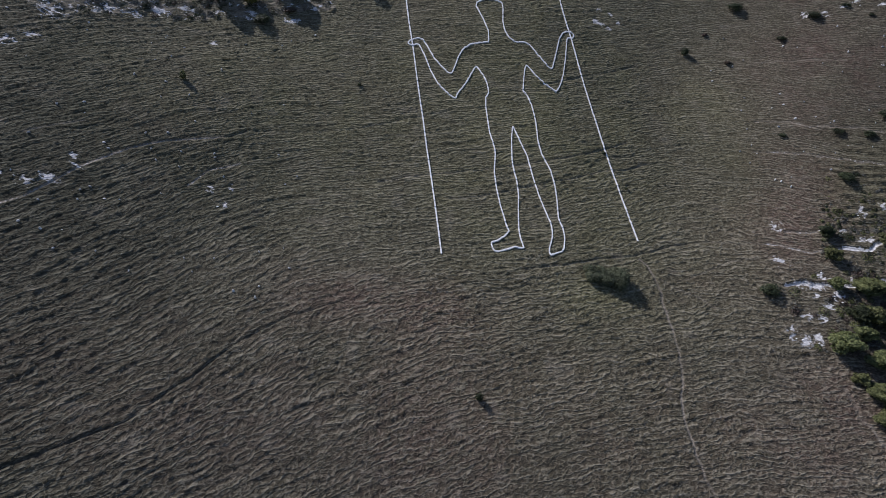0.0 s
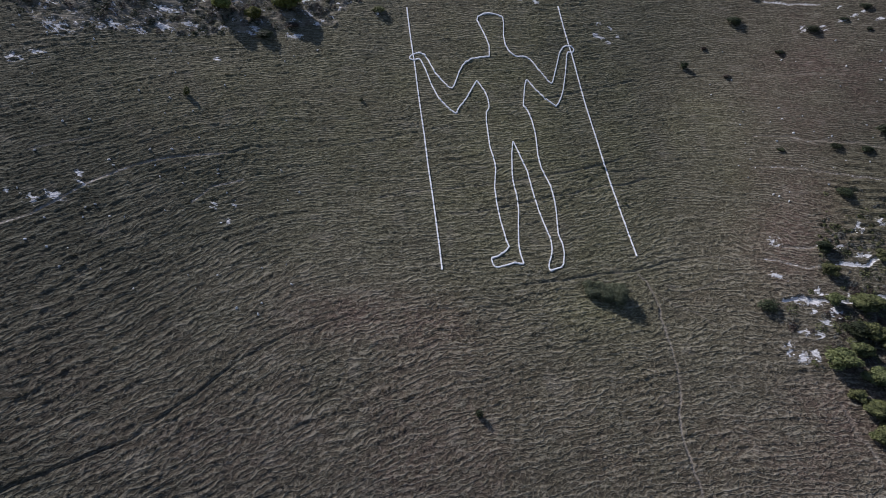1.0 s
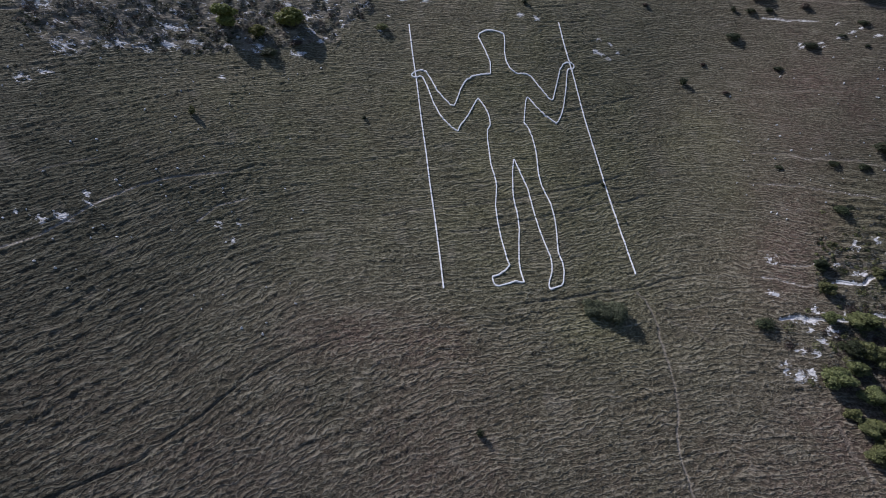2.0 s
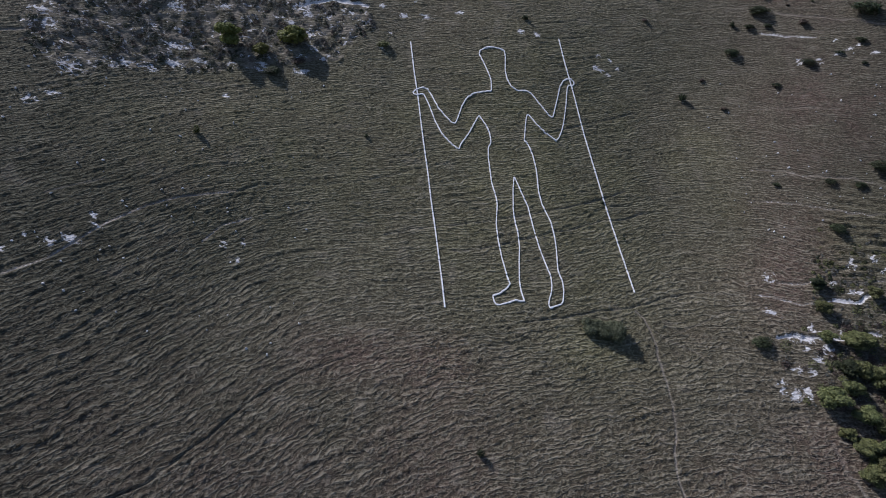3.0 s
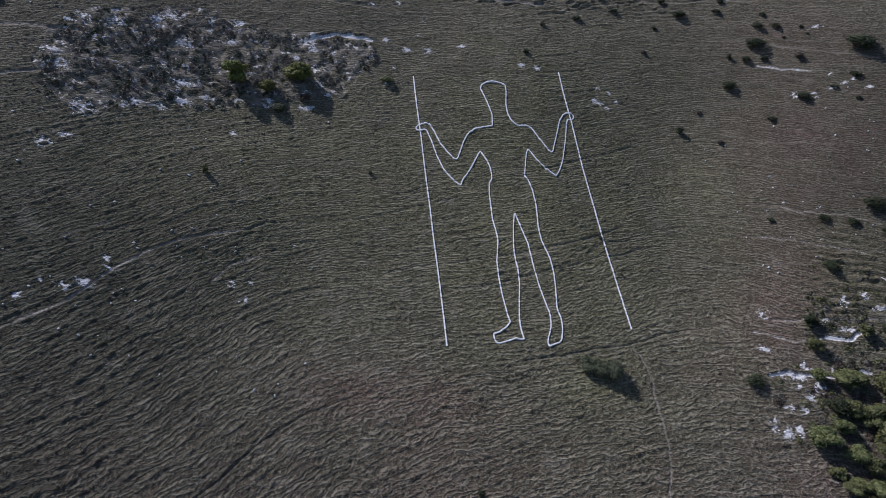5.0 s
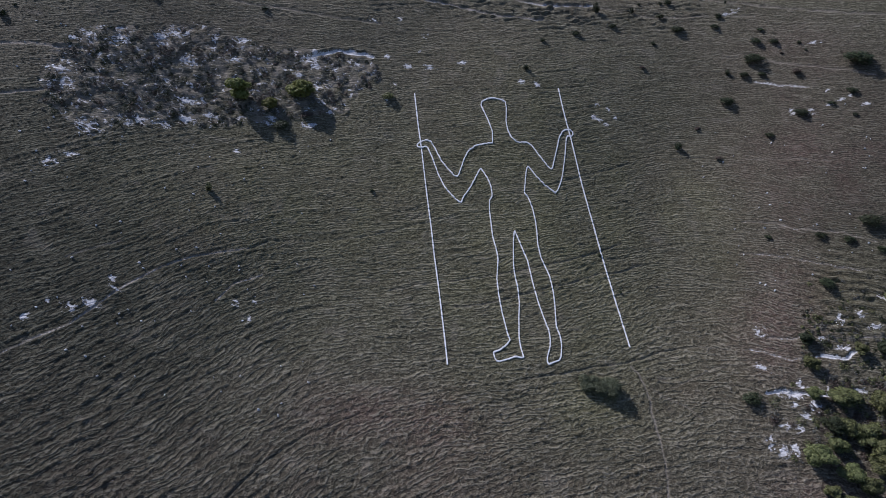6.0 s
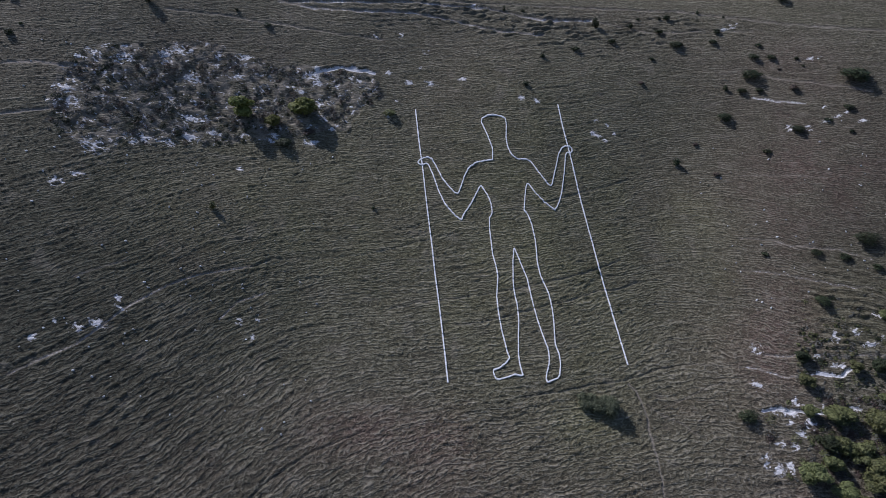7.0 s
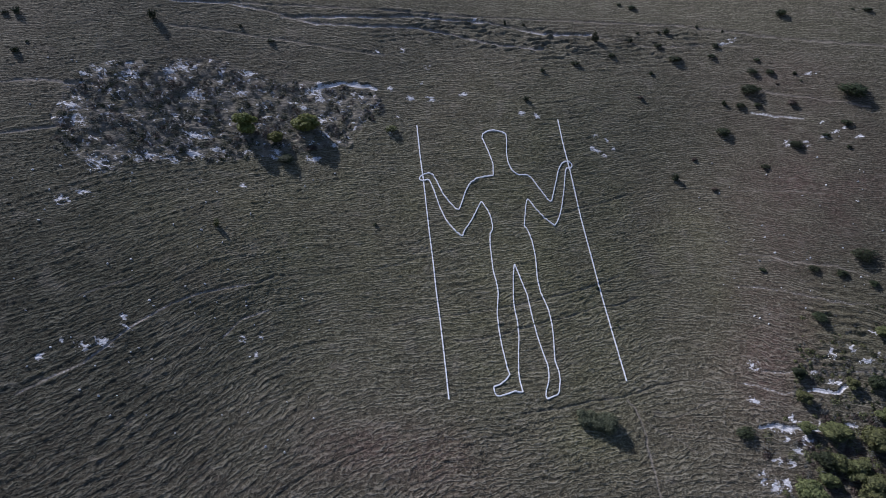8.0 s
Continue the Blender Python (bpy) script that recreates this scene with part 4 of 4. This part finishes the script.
# the wood at the foot of the bank
TREES = TREES + [(60, -16.5, 5.5, 4, "g"), (64, -19.5, 6, 4.5, "g"), (58.5, -27, 5.5, 4, "g"), (62.5, -24, 6, 4.5, "g"), (68, -13, 6, 4.5, "g"), (68, -3, 4, 3.2, "g"), (53.2, -13.2, 3.4, 2.8, "g"), (70, -8.5, 5, 4, "g")]
for plants, maker, tags, count, category, group in ((TREES, make_tree, TREE_TAGS, 3400, "tree", "trees on the hillside"), (BUSHES, make_bush, BUSH_TAGS, 1100, "bush", "bushes on the hillside")):
    moulds = {}
    for x, y, w, h, kind in plants:
        key = (kind, rng.randrange(3), w > 2.6)
        m = Matrix.LocRotScale((x, y, base_z(x, y) - 0.05 * h), Euler((0, 0, rng.uniform(0, 6.28))), (w * rng.uniform(1.15, 1.35), w * rng.uniform(1.15, 1.35), h * (1.15 if kind == "y" else 1.0)))
        if key not in moulds:   # the first of each sort is built, the rest copied
            moulds[key] = tagged(maker(kind, rng, count if w > 2.6 else count // 2, 0.036 if w > 2.6 else 0.055), tags[kind], category, group)
            moulds[key].matrix_basis = m
        else:
            first = moulds[key]
            copy_thing(first, m @ Matrix.Diagonal((*first.scale, 1)).inverted())


# ---- chalk ----
def stone_mesh(rng):
    """A rough unit lump of chalk, 1 m in radius."""
    bm = bmesh.new()
    bmesh.ops.create_icosphere(bm, subdivisions=1, radius=1.0)
    for v in bm.verts:
        v.co *= rng.uniform(0.55, 1.25)
        v.co.z *= 0.6
    me = bpy.data.meshes.new("stone")
    bm.to_mesh(me)
    bm.free()
    me.materials.append(CHALK_RAW)
    return me


rng = random.Random(21)
STONES = [stone_mesh(rng) for _ in range(8)]
for x, y, w, d in CHALKS:
    root = tagged(new("chalk_outcrop"), "patch of weathered white chalk lumps breaking through the turf", "chalk outcrop", "chalk outcrops on the hillside")
    root.location = (x, y, base_z(x, y))
    for _ in range(max(6, min(22, int(w * d * 2.6)))):
        a, r = rng.uniform(0, 6.283), math.sqrt(rng.random())
        sx, sy = math.cos(a) * r * w * 0.62, math.sin(a) * r * d * 0.62
        size = rng.choice((0.08, 0.10, 0.14, 0.18, 0.27)) * min(1.2, 0.55 + 0.2 * w)
        ob = new("stone", rng.choice(STONES))
        ob.parent = root
        ob.matrix_basis = Matrix.LocRotScale((sx, sy, base_z(x + sx, y + sy) - base_z(x, y) + 0.1 * size), Euler((rng.uniform(-0.5, 0.1), rng.uniform(-0.3, 0.3), rng.uniform(0, 6.28))), (size * rng.uniform(0.8, 1.5), size, size * rng.uniform(0.6, 1.1)))


# ---- loose flints ----
rng = random.Random(9)
bm = bmesh.new()
for k in range(170):
    x, y = (rng.uniform(-112, -42), rng.uniform(-16, 62)) if k < 115 else (rng.uniform(44, 84), rng.uniform(16, 60))
    size = rng.uniform(0.12, 0.26)
    m = Matrix.LocRotScale((x, y, float(ground_z(x, y)[0]) + 0.05), Euler((rng.uniform(0, 3), rng.uniform(0, 3), 0)), (size * 1.4, size, size * 0.7))
    bmesh.ops.create_icosphere(bm, subdivisions=1, radius=1.0, matrix=m)
tagged(part("flints", bm, CHALK_RAW, None), "pale flints and chalk lumps scattered over the turf", "loose stones", kind="stuff")


# ---- low scrub ----
def scrub(poly, count, leaves, keys, label, least=0.35, most=0.95):
    rng = random.Random(31)
    lo, hi = np.min(poly, 0), np.max(poly, 0)
    clouds = {k: bmesh.new() for k in keys}
    done = 0
    while done < count:
        x, y = rng.uniform(lo[0], hi[0]), rng.uniform(lo[1], hi[1])
        if any(abs(x - a) < 0.5 * w + 0.3 and abs(y - b) < 0.5 * d + 0.4 for a, b, w, d in CHALKS):
            continue
        if not within(np.array([x]), np.array([y]), poly)[0] or float(vnoise(np.array([x / 5.0]), np.array([y / 4.0]), 33)[0]) < rng.uniform(-0.9, 0.3):
            continue
        if any(line_distance(np.array([x]), np.array([y]), run)[0][0] < 0.9 for run in (TERRACE, LEDGE, SCARP)):
            continue
        done += 1
        r = rng.uniform(least, most) * rng.choice((0.6, 0.8, 1.0, 1.4))
        z, lean = base_z(x, y), 0.45
        bm = clouds[rng.choice(keys)]
        for _ in range(int(leaves * (0.5 + r))):
            d = Vector((rng.gauss(0, 1), rng.gauss(0, 1), abs(rng.gauss(0, 1)) + 0.1)).normalized()
            f = rng.uniform(0.75, 1.12)
            p = Vector((x + d.x * r * f, y + d.y * r * f, z + lean * d.y * r * f + d.z * r * 0.75 * f))
            n = (d + Vector((rng.gauss(0, 0.3), rng.gauss(0, 0.3), rng.gauss(0.1, 0.3)))).normalized()
            t = Matrix.Rotation(rng.uniform(0, 6.28), 3, n) @ n.orthogonal().normalized()
            b, s = n.cross(t), rng.uniform(0.07, 0.17)
            bm.faces.new([bm.verts.new(p + t * s), bm.verts.new(p + b * s * 0.7), bm.verts.new(p - t * s), bm.verts.new(p - b * s * 0.7)])
    for k in sorted(set(keys)):
        tagged(part("scrub", clouds[k], LEAF[k], None), label[k], "scrub", kind="stuff")


scrub(SCRUB, 800, 60, "sbsd", {"s": "grey heathy scrub between patches of bare chalk", "b": "brown bramble scrub between patches of bare chalk", "d": "dark green gorse scrub between patches of bare chalk"})
scrub(BANK_SCRUB, 230, 60, "sbg", {"s": "grey scrub under the trees on the chalk bank", "b": "brown bramble scrub under the trees on the chalk bank", "g": "green scrub under the trees on the chalk bank"})
scrub(TERRACES, 300, 50, "sgd", {"s": "grey tufts of rank growth along the chalk terraces", "d": "dark gorse tufts along the chalk terraces", "g": "green rank growth along the chalk terraces"}, 0.2, 0.6)
